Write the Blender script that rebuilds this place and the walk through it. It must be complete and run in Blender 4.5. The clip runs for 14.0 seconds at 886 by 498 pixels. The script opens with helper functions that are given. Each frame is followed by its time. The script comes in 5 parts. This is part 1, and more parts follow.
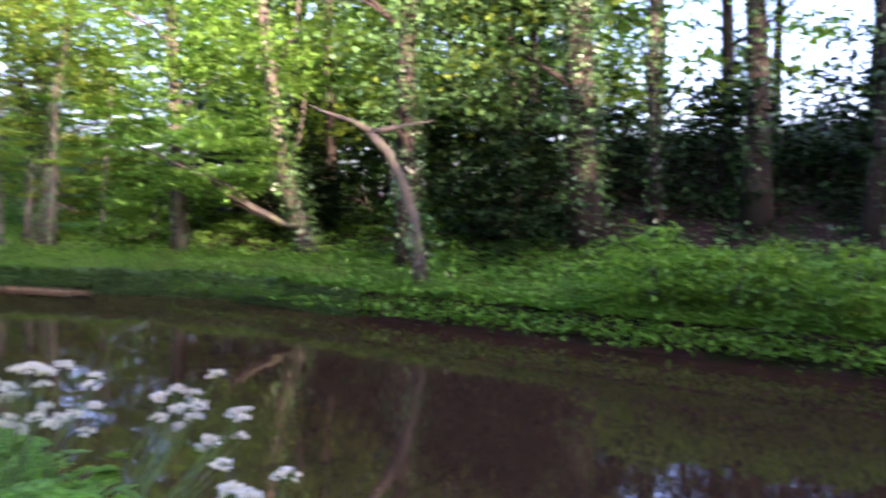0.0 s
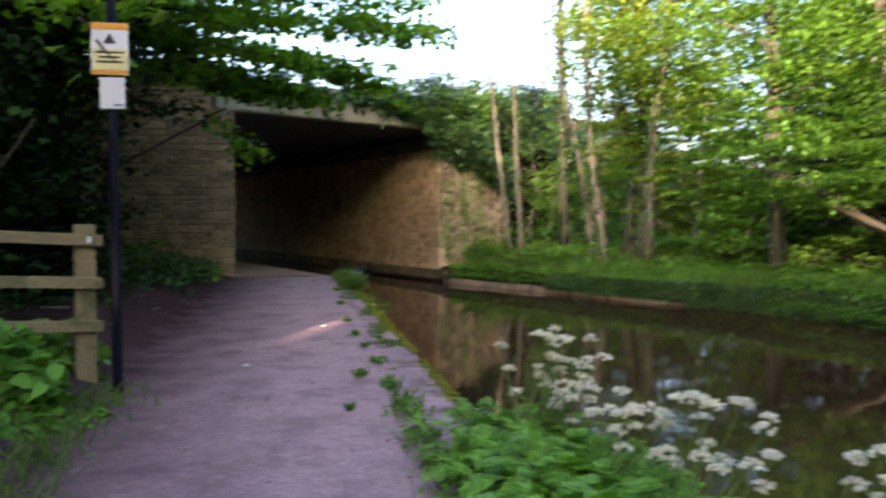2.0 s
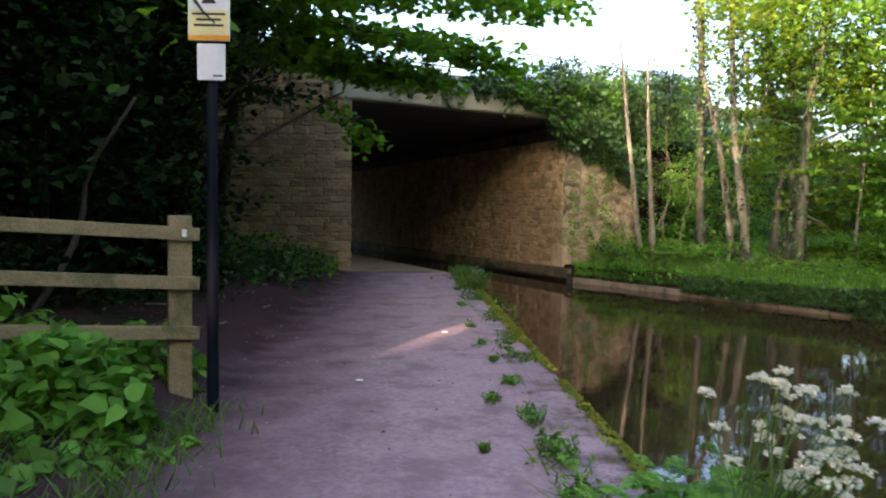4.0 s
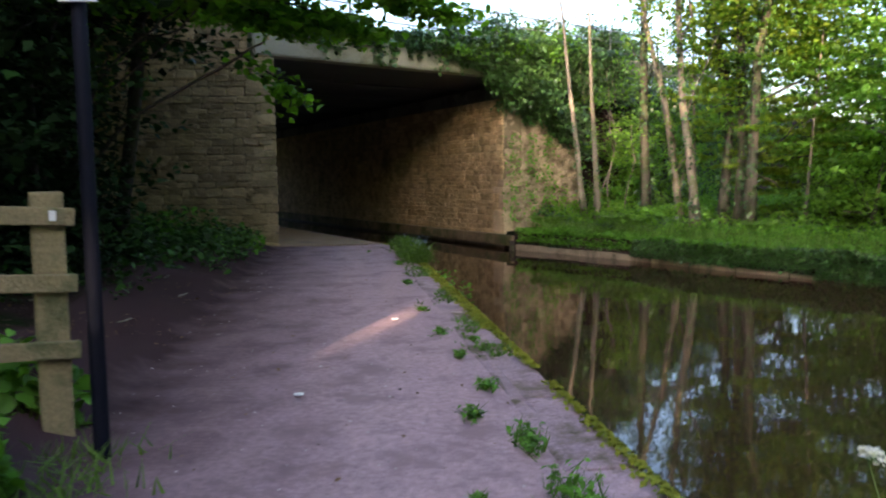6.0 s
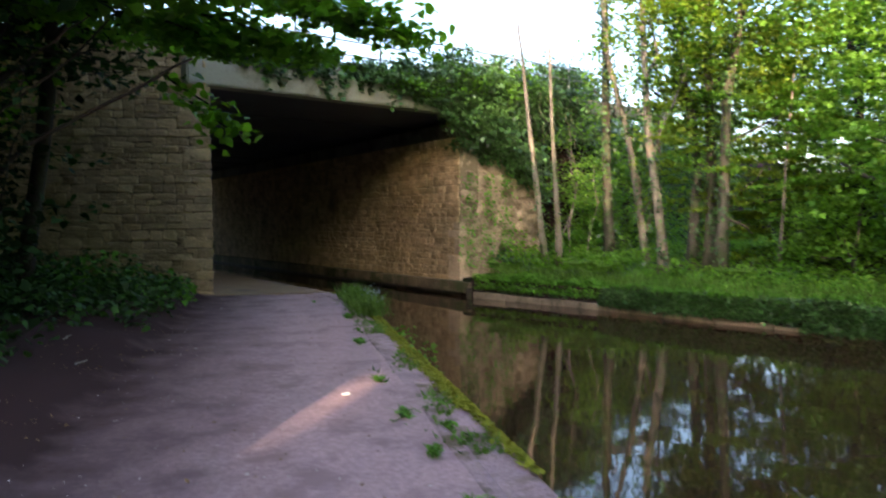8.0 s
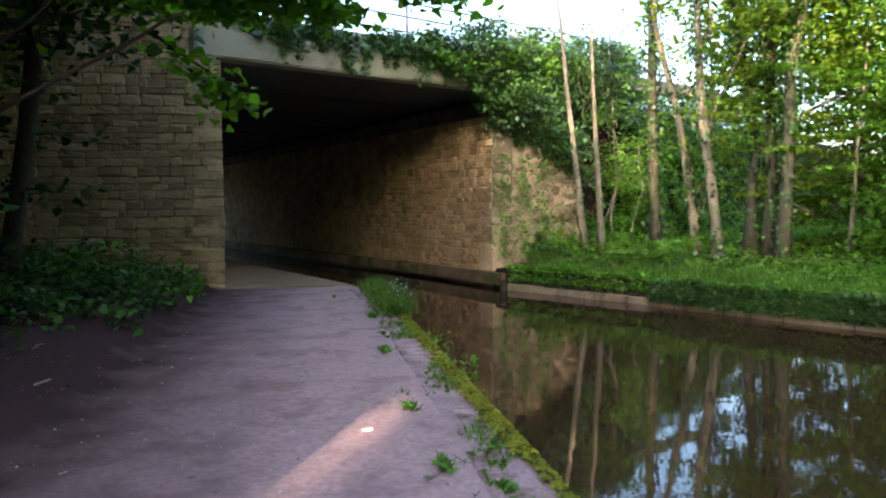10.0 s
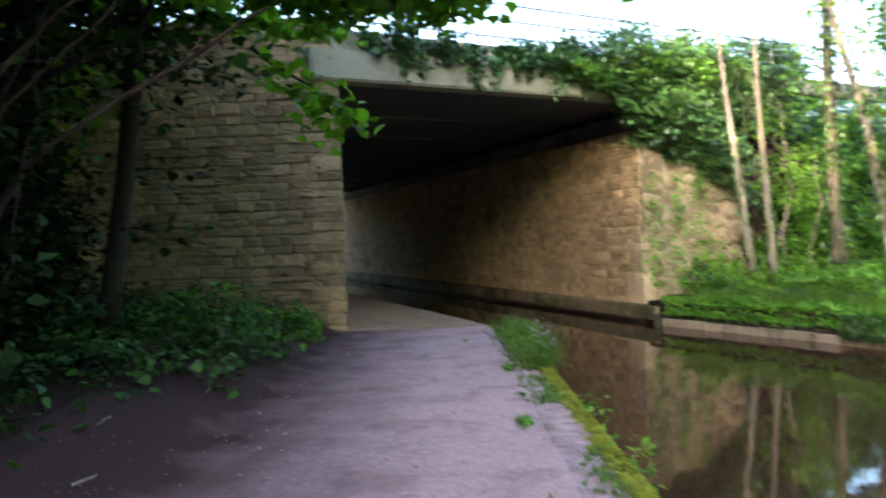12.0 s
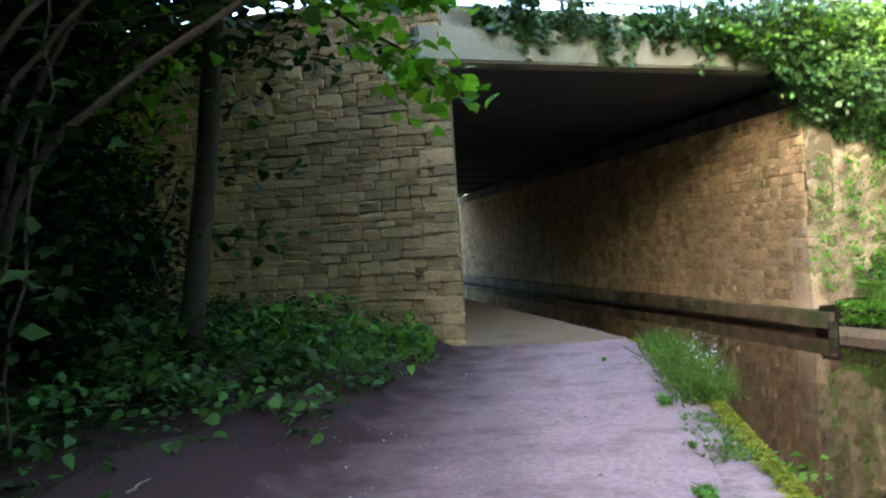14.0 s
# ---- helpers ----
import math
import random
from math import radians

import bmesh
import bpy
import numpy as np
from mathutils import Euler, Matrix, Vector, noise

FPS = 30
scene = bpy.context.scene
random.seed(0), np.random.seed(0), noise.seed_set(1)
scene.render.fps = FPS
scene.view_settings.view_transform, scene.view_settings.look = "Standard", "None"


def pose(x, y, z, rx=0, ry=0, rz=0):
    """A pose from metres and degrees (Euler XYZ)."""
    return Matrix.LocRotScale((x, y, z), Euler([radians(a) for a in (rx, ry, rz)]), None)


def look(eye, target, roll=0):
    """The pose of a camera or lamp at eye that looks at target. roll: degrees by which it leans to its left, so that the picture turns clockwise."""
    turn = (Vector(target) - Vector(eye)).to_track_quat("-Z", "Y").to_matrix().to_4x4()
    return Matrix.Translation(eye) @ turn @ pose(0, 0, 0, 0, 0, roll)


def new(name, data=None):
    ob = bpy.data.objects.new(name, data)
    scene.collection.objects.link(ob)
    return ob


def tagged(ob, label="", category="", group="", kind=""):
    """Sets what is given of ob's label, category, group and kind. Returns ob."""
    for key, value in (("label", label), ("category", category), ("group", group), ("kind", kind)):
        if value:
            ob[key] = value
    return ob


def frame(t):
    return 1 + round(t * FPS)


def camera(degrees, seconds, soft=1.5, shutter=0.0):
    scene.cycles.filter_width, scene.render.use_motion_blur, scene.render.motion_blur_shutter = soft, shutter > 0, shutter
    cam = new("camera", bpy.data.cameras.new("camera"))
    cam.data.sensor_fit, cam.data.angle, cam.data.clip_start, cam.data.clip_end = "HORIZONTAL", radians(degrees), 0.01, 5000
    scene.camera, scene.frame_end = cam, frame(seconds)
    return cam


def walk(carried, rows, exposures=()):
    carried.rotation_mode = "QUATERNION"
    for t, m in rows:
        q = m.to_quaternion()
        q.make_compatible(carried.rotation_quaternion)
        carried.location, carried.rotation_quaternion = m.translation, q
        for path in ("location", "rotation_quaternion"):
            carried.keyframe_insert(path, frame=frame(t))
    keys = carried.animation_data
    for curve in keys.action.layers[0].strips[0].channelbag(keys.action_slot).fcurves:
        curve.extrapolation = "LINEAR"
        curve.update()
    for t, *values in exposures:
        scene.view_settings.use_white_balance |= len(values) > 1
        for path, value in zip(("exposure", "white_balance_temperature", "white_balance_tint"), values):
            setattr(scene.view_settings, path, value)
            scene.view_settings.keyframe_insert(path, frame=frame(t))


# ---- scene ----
cam = camera(57.6, 14.0, soft=2.0, shutter=0.6)
PATH = [
    (0, (-1.069, 5.304, 1.306), (0.455, 6.595, 1.208), 0.9),
    (0.5, (-1.159, 5.414, 1.299), (0.135, 6.938, 1.237), 1.0),
    (1, (-1.191, 5.582, 1.313), (-0.245, 7.344, 1.27), 0.1),
    (1.5, (-1.13, 5.769, 1.307), (-0.506, 7.668, 1.253), -0.8),
    (1.6, (-1.116, 5.812, 1.304), (-0.553, 7.73, 1.256), 0.1),
    (2, (-1.062, 6.017, 1.273), (-0.705, 7.984, 1.201), 0.0),
    (2.3, (-1.04, 6.185, 1.26), (-0.833, 8.172, 1.161), 0.0),
    (2.5, (-1.045, 6.302, 1.256), (-0.883, 8.293, 1.165), 0.1),
    (3, (-1.093, 6.538, 1.264), (-0.989, 8.534, 1.179), -0.2),
    (3.2, (-1.091, 6.658, 1.266), (-1.023, 8.655, 1.184), 0.5),
    (5.3, (-1.225, 7.938, 1.284), (-1.093, 9.931, 1.18), 0.3),
    (5.5, (-1.235, 8.067, 1.284), (-1.076, 10.058, 1.172), -1.6),
    (6, (-1.243, 8.399, 1.274), (-0.988, 10.375, 1.103), -0.7),
    (6.5, (-1.229, 8.684, 1.287), (-0.918, 10.655, 1.151), 1.6),
    (7, (-1.206, 9.032, 1.288), (-0.804, 10.989, 1.204), -1.7),
    (7.5, (-1.195, 9.406, 1.269), (-0.698, 11.34, 1.166), -0.4),
    (8, (-1.193, 9.783, 1.267), (-0.804, 11.744, 1.201), -0.4),
    (8.2, (-1.193, 9.929, 1.27), (-0.823, 11.894, 1.221), -0.8),
    (10.3, (-1.019, 11.346, 1.277), (-0.714, 13.32, 1.173), -0.3),
    (10.5, (-0.993, 11.496, 1.28), (-0.723, 13.475, 1.182), -0.1),
    (11, (-0.984, 11.87, 1.309), (-0.749, 13.853, 1.192), -1.4),
    (11.5, (-0.974, 12.215, 1.309), (-0.77, 14.203, 1.229), -2.5),
    (12, (-0.922, 12.672, 1.322), (-0.928, 14.672, 1.294), -2.2),
    (12.5, (-0.923, 13.064, 1.322), (-1.08, 15.058, 1.34), -2.4),
    (13, (-0.946, 13.456, 1.325), (-1.206, 15.439, 1.326), -1.6),
    (13.5, (-0.969, 13.824, 1.319), (-1.269, 15.802, 1.336), -1.3),
    (14, (-0.995, 14.21, 1.312), (-1.307, 16.185, 1.305), -3.6),
]
walk(cam, [(t, look(e, g, r)) for t, e, g, r in PATH],
     [(0.0, 2.95, 5450, 46), (0.5, 2.7, 5450, 42), (1.0, 2.5, 5950, 32), (2.5, 2.5, 6100, 22), (6.0, 2.5, 6000, 18), (8.0, 2.5, 5950, 16), (11.0, 3.0, 5850, 14), (14.0, 3.8, 5750, 14)])

# ---- light ----
SUN_DIR = Vector((0.38, 0.92, -0.25)).normalized()      # the way the light travels
world = bpy.data.worlds.new("sky")
scene.world = world
world.use_nodes = True
sky = world.node_tree.nodes.new("ShaderNodeTexSky")
sky.sky_type, sky.sun_disc = "NISHITA", False
sky.sun_elevation = math.asin(-SUN_DIR.z)
sky.sun_rotation = math.atan2(-SUN_DIR.x, -SUN_DIR.y)
sky.air_density, sky.dust_density = 1.0, 4.0
bg = world.node_tree.nodes["Background"]
bg.inputs["Strength"].default_value = 0.15
world.node_tree.links.new(sky.outputs[0], bg.inputs[0])
sun = new("sun", bpy.data.lights.new("sun", "SUN"))
sun.data.energy, sun.data.angle, sun.data.color = 5.0, radians(0.5), (1.0, 0.72, 0.42)
sun.matrix_world = look((0, 0, 30), Vector((0, 0, 30)) + SUN_DIR)

# ---- materials ----
def material(name, base, rough=0.8, vary=0.25, scale=3.0, fine=40.0, bump=0.3, stain=None, stain_scale=1.2, stain_amount=0.5,
             island=0.0, per_object=0.0, spec=0.3, trans=0.0, metallic=0.0, dist=0.02):
    m = bpy.data.materials.new(name)
    m.use_nodes = True
    nt = m.node_tree
    N, L = nt.nodes, nt.links
    p = N["Principled BSDF"]
    p.inputs["Roughness"].default_value = rough
    p.inputs["Specular IOR Level"].default_value = spec
    p.inputs["Metallic"].default_value = metallic
    tc = N.new("ShaderNodeTexCoord")
    n1 = N.new("ShaderNodeTexNoise"); n1.inputs["Scale"].default_value = scale; n1.inputs["Detail"].default_value = 6
    n2 = N.new("ShaderNodeTexNoise"); n2.inputs["Scale"].default_value = fine; n2.inputs["Detail"].default_value = 4
    L.new(tc.outputs["Object"], n1.inputs["Vector"]); L.new(tc.outputs["Object"], n2.inputs["Vector"])
    add = N.new("ShaderNodeMath"); add.operation = "ADD"
    L.new(n1.outputs["Fac"], add.inputs[0]); L.new(n2.outputs["Fac"], add.inputs[1])
    last = add.outputs[0]
    if island:
        g = N.new("ShaderNodeNewGeometry")
        k = N.new("ShaderNodeMath"); k.operation = "MULTIPLY_ADD"; k.inputs[1].default_value = 2 * island; k.inputs[2].default_value = -island
        L.new(g.outputs["Random Per Island"], k.inputs[0])
        a2 = N.new("ShaderNodeMath"); a2.operation = "ADD"
        L.new(last, a2.inputs[0]); L.new(k.outputs[0], a2.inputs[1]); last = a2.outputs[0]
    if per_object:
        g = N.new("ShaderNodeObjectInfo")
        k = N.new("ShaderNodeMath"); k.operation = "MULTIPLY_ADD"; k.inputs[1].default_value = 2 * per_object; k.inputs[2].default_value = -per_object
        L.new(g.outputs["Random"], k.inputs[0])
        a2 = N.new("ShaderNodeMath"); a2.operation = "ADD"
        L.new(last, a2.inputs[0]); L.new(k.outputs[0], a2.inputs[1]); last = a2.outputs[0]
    ramp = N.new("ShaderNodeMapRange")
    ramp.inputs["From Min"].default_value, ramp.inputs["From Max"].default_value = 0.6, 1.4
    L.new(last, ramp.inputs["Value"])
    mix = N.new("ShaderNodeMix"); mix.data_type = "RGBA"
    lo = [c * (1 - vary) for c in base]; hi = [min(1, c * (1 + vary)) for c in base]
    mix.inputs[6].default_value, mix.inputs[7].default_value = (*lo, 1), (*hi, 1)
    L.new(ramp.outputs[0], mix.inputs[0])
    out = mix.outputs[2]
    if stain:
        n3 = N.new("ShaderNodeTexNoise"); n3.inputs["Scale"].default_value = stain_scale; n3.inputs["Detail"].default_value = 8
        n3.inputs["Roughness"].default_value = 0.7
        L.new(tc.outputs["Object"], n3.inputs["Vector"])
        r3 = N.new("ShaderNodeMapRange")
        r3.inputs["From Min"].default_value, r3.inputs["From Max"].default_value = 0.62 - 0.3 * stain_amount, 0.75 - 0.3 * stain_amount
        L.new(n3.outputs["Fac"], r3.inputs["Value"])
        m3 = N.new("ShaderNodeMix"); m3.data_type = "RGBA"; m3.inputs[7].default_value = (*stain, 1)
        L.new(r3.outputs[0], m3.inputs[0]); L.new(out, m3.inputs[6]); out = m3.outputs[2]
    L.new(out, p.inputs["Base Color"])
    if bump:
        b = N.new("ShaderNodeBump"); b.inputs["Strength"].default_value = bump; b.inputs["Distance"].default_value = dist
        L.new(add.outputs[0], b.inputs["Height"]); L.new(b.outputs[0], p.inputs["Normal"])
    if trans:
        t = N.new("ShaderNodeBsdfTranslucent"); ms = N.new("ShaderNodeMixShader"); ms.inputs[0].default_value = trans
        bright = N.new("ShaderNodeMix"); bright.data_type = "RGBA"; bright.blend_type = "MULTIPLY"; bright.inputs[0].default_value = 1
        bright.inputs[7].default_value = (1.25, 1.1, 0.45, 1)
        L.new(out, bright.inputs[6]); L.new(bright.outputs[2], t.inputs["Color"])
        L.new(p.outputs[0], ms.inputs[1]); L.new(t.outputs[0], ms.inputs[2])
        L.new(ms.outputs[0], N["Material Output"].inputs["Surface"])
    return m


M_PATH = material("gravel_path", (0.425, 0.295, 0.318), 0.95, 0.38, 26.0, 140, 0.4, spec=0.02, stain=(0.30, 0.207, 0.223), stain_scale=2.2, stain_amount=0.42)
_nt = M_PATH.node_tree
# darkens leftwards: bare earth at the side, plus thicket shade painted in
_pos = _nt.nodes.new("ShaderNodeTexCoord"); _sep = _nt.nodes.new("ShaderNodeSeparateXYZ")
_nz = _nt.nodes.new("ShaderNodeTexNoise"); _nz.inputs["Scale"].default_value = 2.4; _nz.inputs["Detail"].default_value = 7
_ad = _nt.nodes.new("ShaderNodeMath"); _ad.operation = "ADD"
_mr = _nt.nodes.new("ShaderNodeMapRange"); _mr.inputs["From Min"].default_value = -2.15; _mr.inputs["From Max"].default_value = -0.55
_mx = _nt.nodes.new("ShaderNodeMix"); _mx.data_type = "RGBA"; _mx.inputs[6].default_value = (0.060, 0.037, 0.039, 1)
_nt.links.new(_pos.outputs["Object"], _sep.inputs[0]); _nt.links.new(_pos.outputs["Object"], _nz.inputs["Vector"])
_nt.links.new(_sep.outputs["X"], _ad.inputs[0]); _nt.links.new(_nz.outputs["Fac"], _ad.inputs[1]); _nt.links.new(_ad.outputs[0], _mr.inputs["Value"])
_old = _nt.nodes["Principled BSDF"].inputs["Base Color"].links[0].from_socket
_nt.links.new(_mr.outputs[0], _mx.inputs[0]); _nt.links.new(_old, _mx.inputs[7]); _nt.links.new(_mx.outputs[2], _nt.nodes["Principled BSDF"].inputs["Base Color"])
M_SOIL = material("soil", (0.046, 0.029, 0.028), 0.95, 0.45, 2.0, 30, 0.8, stain=(0.02, 0.03, 0.012), stain_scale=1.5, stain_amount=0.5, dist=0.05, spec=0.01)
M_STONE = material("rubble_stone", (0.44, 0.318, 0.178), 0.9, 0.55, 2.5, 35, 0.7, stain=(0.20, 0.17, 0.085), stain_scale=0.9, stain_amount=0.2, per_object=0.2, island=0.2)
M_MORTAR = material("mortar", (0.21, 0.165, 0.105), 0.95, 0.3, 3, 50, 0.5)
M_KERB = material("coping_stone", (0.37, 0.258, 0.285), 0.95, 0.45, 3, 40, 0.7, stain=(0.13, 0.10, 0.06), stain_scale=2.2, stain_amount=0.45, per_object=0.08)
M_MOSS = material("moss", (0.21, 0.235, 0.02), 0.95, 0.4, 6, 60, 0.9, island=0.2)
M_CONC = material("concrete", (0.37, 0.345, 0.27), 0.85, 0.2, 1.5, 40, 0.3, stain=(0.17, 0.16, 0.11), stain_scale=1.0, stain_amount=0.4)
# far darker than M_CONC: shade beneath the deck is put into the colour
M_SOFFIT = material("soffit_shade_concrete", (0.085, 0.088, 0.105), 0.85, 0.2, 1.0, 30, 0.2)
M_LEDGE = material("dark_ledge_stone", (0.10, 0.085, 0.065), 0.6, 0.4, 2, 30, 0.5, stain=(0.05, 0.05, 0.03), stain_scale=1.5, stain_amount=0.5)
M_WOOD = material("weathered_wood", (0.23, 0.19, 0.10), 0.85, 0.35, 4, 60, 0.5, stain=(0.10, 0.11, 0.05), stain_amount=0.35, stain_scale=3)
M_BARK = material("bark", (0.11, 0.095, 0.078), 0.95, 0.45, 5, 30, 0.9, stain=(0.09, 0.11, 0.05), stain_scale=3, stain_amount=0.4)
M_BARK_DARK = material("dark_bark", (0.035, 0.028, 0.023), 0.95, 0.4, 5, 30, 0.9, stain=(0.05, 0.06, 0.03), stain_scale=3, stain_amount=0.3)
M_BOUGH = material("brown_bark", (0.050, 0.035, 0.026), 0.95, 0.45, 6, 40, 0.8, stain=(0.05, 0.055, 0.03), stain_scale=4, stain_amount=0.35)
M_BARK_PALE = material("pale_bark", (0.24, 0.205, 0.17), 0.9, 0.45, 5, 30, 0.7, stain=(0.16, 0.17, 0.08), stain_scale=3, stain_amount=0.35)
M_LEAF = material("spring_leaf", (0.165, 0.345, 0.05), 0.5, 0.4, 0.5, 8, 0, island=0.5, spec=0.4, trans=0.6)
# yellower copy of M_LEAF: sunlight on the crowns is in the colour
M_LEAF_YEL = material("sun_toned_leaf", (0.235, 0.36, 0.045), 0.5, 0.35, 0.4, 8, 0, island=0.5, spec=0.3, trans=0.6)
M_LEAF_LIME = material("lime_leaf", (0.135, 0.31, 0.025), 0.45, 0.35, 0.5, 8, 0, island=0.5, spec=0.4, trans=0.68)
M_IVY = material("ivy_leaf", (0.062, 0.14, 0.036), 0.35, 0.55, 0.8, 10, 0, island=0.6, spec=0.6, trans=0.15)
# near-black leaf: deep shade of thicket and wood put into the colour
M_LEAF_DEEP_SHADE = material("leaf_deep_shade", (0.013, 0.030, 0.009), 0.75, 0.5, 0.8, 10, 0, island=0.6, spec=0.06, trans=0.06)
# darker copy of the leaf green, with shade put into the colour
M_LEAF_SHADE = material("leaf_shade_tone", (0.022, 0.060, 0.011), 0.6, 0.5, 0.8, 10, 0, island=0.6, spec=0.15, trans=0.3)
M_HERB = material("nettle_leaf", (0.125, 0.30, 0.035), 0.55, 0.35, 0.7, 10, 0, island=0.5, spec=0.3, trans=0.35)
# shaded copy of M_HERB: the verge's shade is painted into the green
M_NETTLE = material("nettle_leaf_shade_tone", (0.045, 0.11, 0.022), 0.55, 0.5, 0.7, 10, 0, island=0.6, spec=0.25, trans=0.25)
M_BEAM = material("stained_bearing_concrete", (0.17, 0.16, 0.15), 0.9, 0.3, 1.2, 40, 0.3, stain=(0.07, 0.065, 0.06), stain_scale=0.9, stain_amount=0.5)
M_EDGE = material("edging_stone", (0.24, 0.195, 0.14), 0.9, 0.5, 3, 40, 0.6, stain=(0.06, 0.06, 0.035), stain_scale=1.4, stain_amount=0.45, per_object=0.12)
M_COW = material("fresh_leaf", (0.21, 0.44, 0.06), 0.5, 0.35, 0.7, 10, 0, island=0.5, spec=0.4, trans=0.45)
M_GRASS = material("grass_blade", (0.10, 0.19, 0.03), 0.6, 0.35, 0.7, 10, 0, island=0.5, spec=0.3, trans=0.35)
M_DRY = material("dead_leaf", (0.16, 0.10, 0.05), 0.85, 0.4, 2, 20, 0, island=0.5)
M_PETAL = material("white_petal", (0.88, 0.88, 0.86), 0.7, 0.08, 5, 60, 0, island=0.1, trans=0.3)
M_BLUE = material("pale_blue_petal", (0.45, 0.5, 0.75), 0.7, 0.1, 5, 60, 0, island=0.2, trans=0.3)
M_STEM = material("green_stem", (0.10, 0.17, 0.04), 0.6, 0.25, 5, 60, 0)
M_SIGN_W = material("white_sign_face", (0.72, 0.73, 0.75), 0.4, 0.06, 4, 40, 0.05)
M_SIGN_O = material("orange_sign_band", (0.75, 0.33, 0.03), 0.4, 0.08, 4, 40, 0.05)
M_SIGN_K = material("dark_print", (0.03, 0.03, 0.035), 0.5, 0.1, 4, 40, 0)
M_POLE = material("dark_blue_paint", (0.005, 0.006, 0.013), 0.7, 0.3, 6, 60, 0.15, spec=0.12)
M_METAL = material("galvanised_rail", (0.35, 0.36, 0.37), 0.5, 0.15, 4, 40, 0.1, metallic=0.7)
M_LITTER = material("white_litter", (0.75, 0.75, 0.76), 0.6, 0.05, 5, 40, 0)
M_CHIP = material("pale_chip", (0.40, 0.34, 0.33), 0.9, 0.4, 5, 40, 0.3, island=0.5)

M_WATER = bpy.data.materials.new("canal_water")
M_WATER.use_nodes = True
_n, _l = M_WATER.node_tree.nodes, M_WATER.node_tree.links
_p = _n["Principled BSDF"]
_p.inputs["Base Color"].default_value = (0.036, 0.0195, 0.011, 1)
_p.inputs["Roughness"].default_value = 0.03
_p.inputs["IOR"].default_value = 1.33
_t = _n.new("ShaderNodeTexCoord"); _w = _n.new("ShaderNodeTexNoise"); _w.inputs["Scale"].default_value = 1.6; _w.inputs["Detail"].default_value = 4
_b = _n.new("ShaderNodeBump"); _b.inputs["Strength"].default_value = 0.16; _b.inputs["Distance"].default_value = 0.02
_l.new(_t.outputs["Object"], _w.inputs["Vector"]); _l.new(_w.outputs["Fac"], _b.inputs["Height"]); _l.new(_b.outputs[0], _p.inputs["Normal"])


# ---- mesh helpers ----
rng = np.random.default_rng(7)
WATER = -0.42


def mesh_from(name, verts, faces, mat):
    me = bpy.data.meshes.new(name)
    me.from_pydata([tuple(v) for v in verts], [], faces)
    me.materials.append(mat)
    return me


def quads_mesh(name, V, mat):
    """V: n x k x 3 corners, each a face of its own."""
    n, k = len(V), V.shape[1]
    me = bpy.data.meshes.new(name)
    me.vertices.add(k * n); me.loops.add(k * n); me.polygons.add(n)
    me.vertices.foreach_set("co", np.ascontiguousarray(V, dtype=np.float32).ravel())
    me.loops.foreach_set("vertex_index", np.arange(k * n, dtype=np.int32))
    me.polygons.foreach_set("loop_start", np.arange(0, k * n, k, dtype=np.int32))
    me.update(calc_edges=True)
    me.materials.append(mat)
    return me


def child(name, me, parent, label=""):
    ob = new(name, me)
    ob.parent = parent
    if label:
        tagged(ob, label)
    return ob


def leaves(C, size, up=0.5, droop=0.0, aspect=0.75, spread=0.35, out=None, broad=False):
    """Folded leaf quads round the points C."""
    n = len(C)
    if n == 0:
        return np.zeros((0, 4, 3))
    nrm = rng.normal(size=(n, 3)); nrm[:, 2] = np.abs(nrm[:, 2]) * (1 + up * 2) + up
    if out is not None:
        nrm = nrm * 0.9 + out * 0.9
    nrm /= np.linalg.norm(nrm, axis=1, keepdims=True)
    t = rng.normal(size=(n, 3)); t[:, 2] -= droop * 2
    t -= nrm * (t * nrm).sum(1, keepdims=True)
    t /= np.linalg.norm(t, axis=1, keepdims=True) + 1e-9
    b = np.cross(nrm, t)
    s = (size * (1 + spread * rng.uniform(-1, 1, n)))[:, None]
    fold = nrm * s * 0.14
    if broad:
        w = b * s * 0.5 * aspect
        return np.stack([C - t * s * 0.42, C + w * 0.85 + fold - t * s * 0.34, C + w * 1.05 + fold + t * s * 0.02, C + w * 0.5 + fold * 0.6 + t * s * 0.34, C + t * s * 0.58 - fold * 0.6,
                         C - w * 0.5 + fold * 0.6 + t * s * 0.34, C - w * 1.05 + fold + t * s * 0.02, C - w * 0.85 + fold - t * s * 0.34], axis=1)
    V = np.stack([C - t * s * 0.5, C + b * s * 0.5 * aspect + fold - t * s * 0.08, C + t * s * 0.5, C - b * s * 0.5 * aspect + fold - t * s * 0.08], axis=1)
    return V


def blades(C, h, w=0.012, lean=0.35):
    n = len(C)
    a = rng.uniform(0, 2 * np.pi, n)
    side = np.stack([np.cos(a), np.sin(a), np.zeros(n)], 1)
    hh = (h * rng.uniform(0.5, 1.2, n))[:, None]
    d = np.stack([rng.normal(0, lean, n), rng.normal(0, lean, n), np.ones(n)], 1) * hh
    ww = w * rng.uniform(0.6, 1.3, n)[:, None]
    return np.stack([C - side * ww, C + side * ww, C + d * 0.7 + side * ww * 0.7, C + d], axis=1)


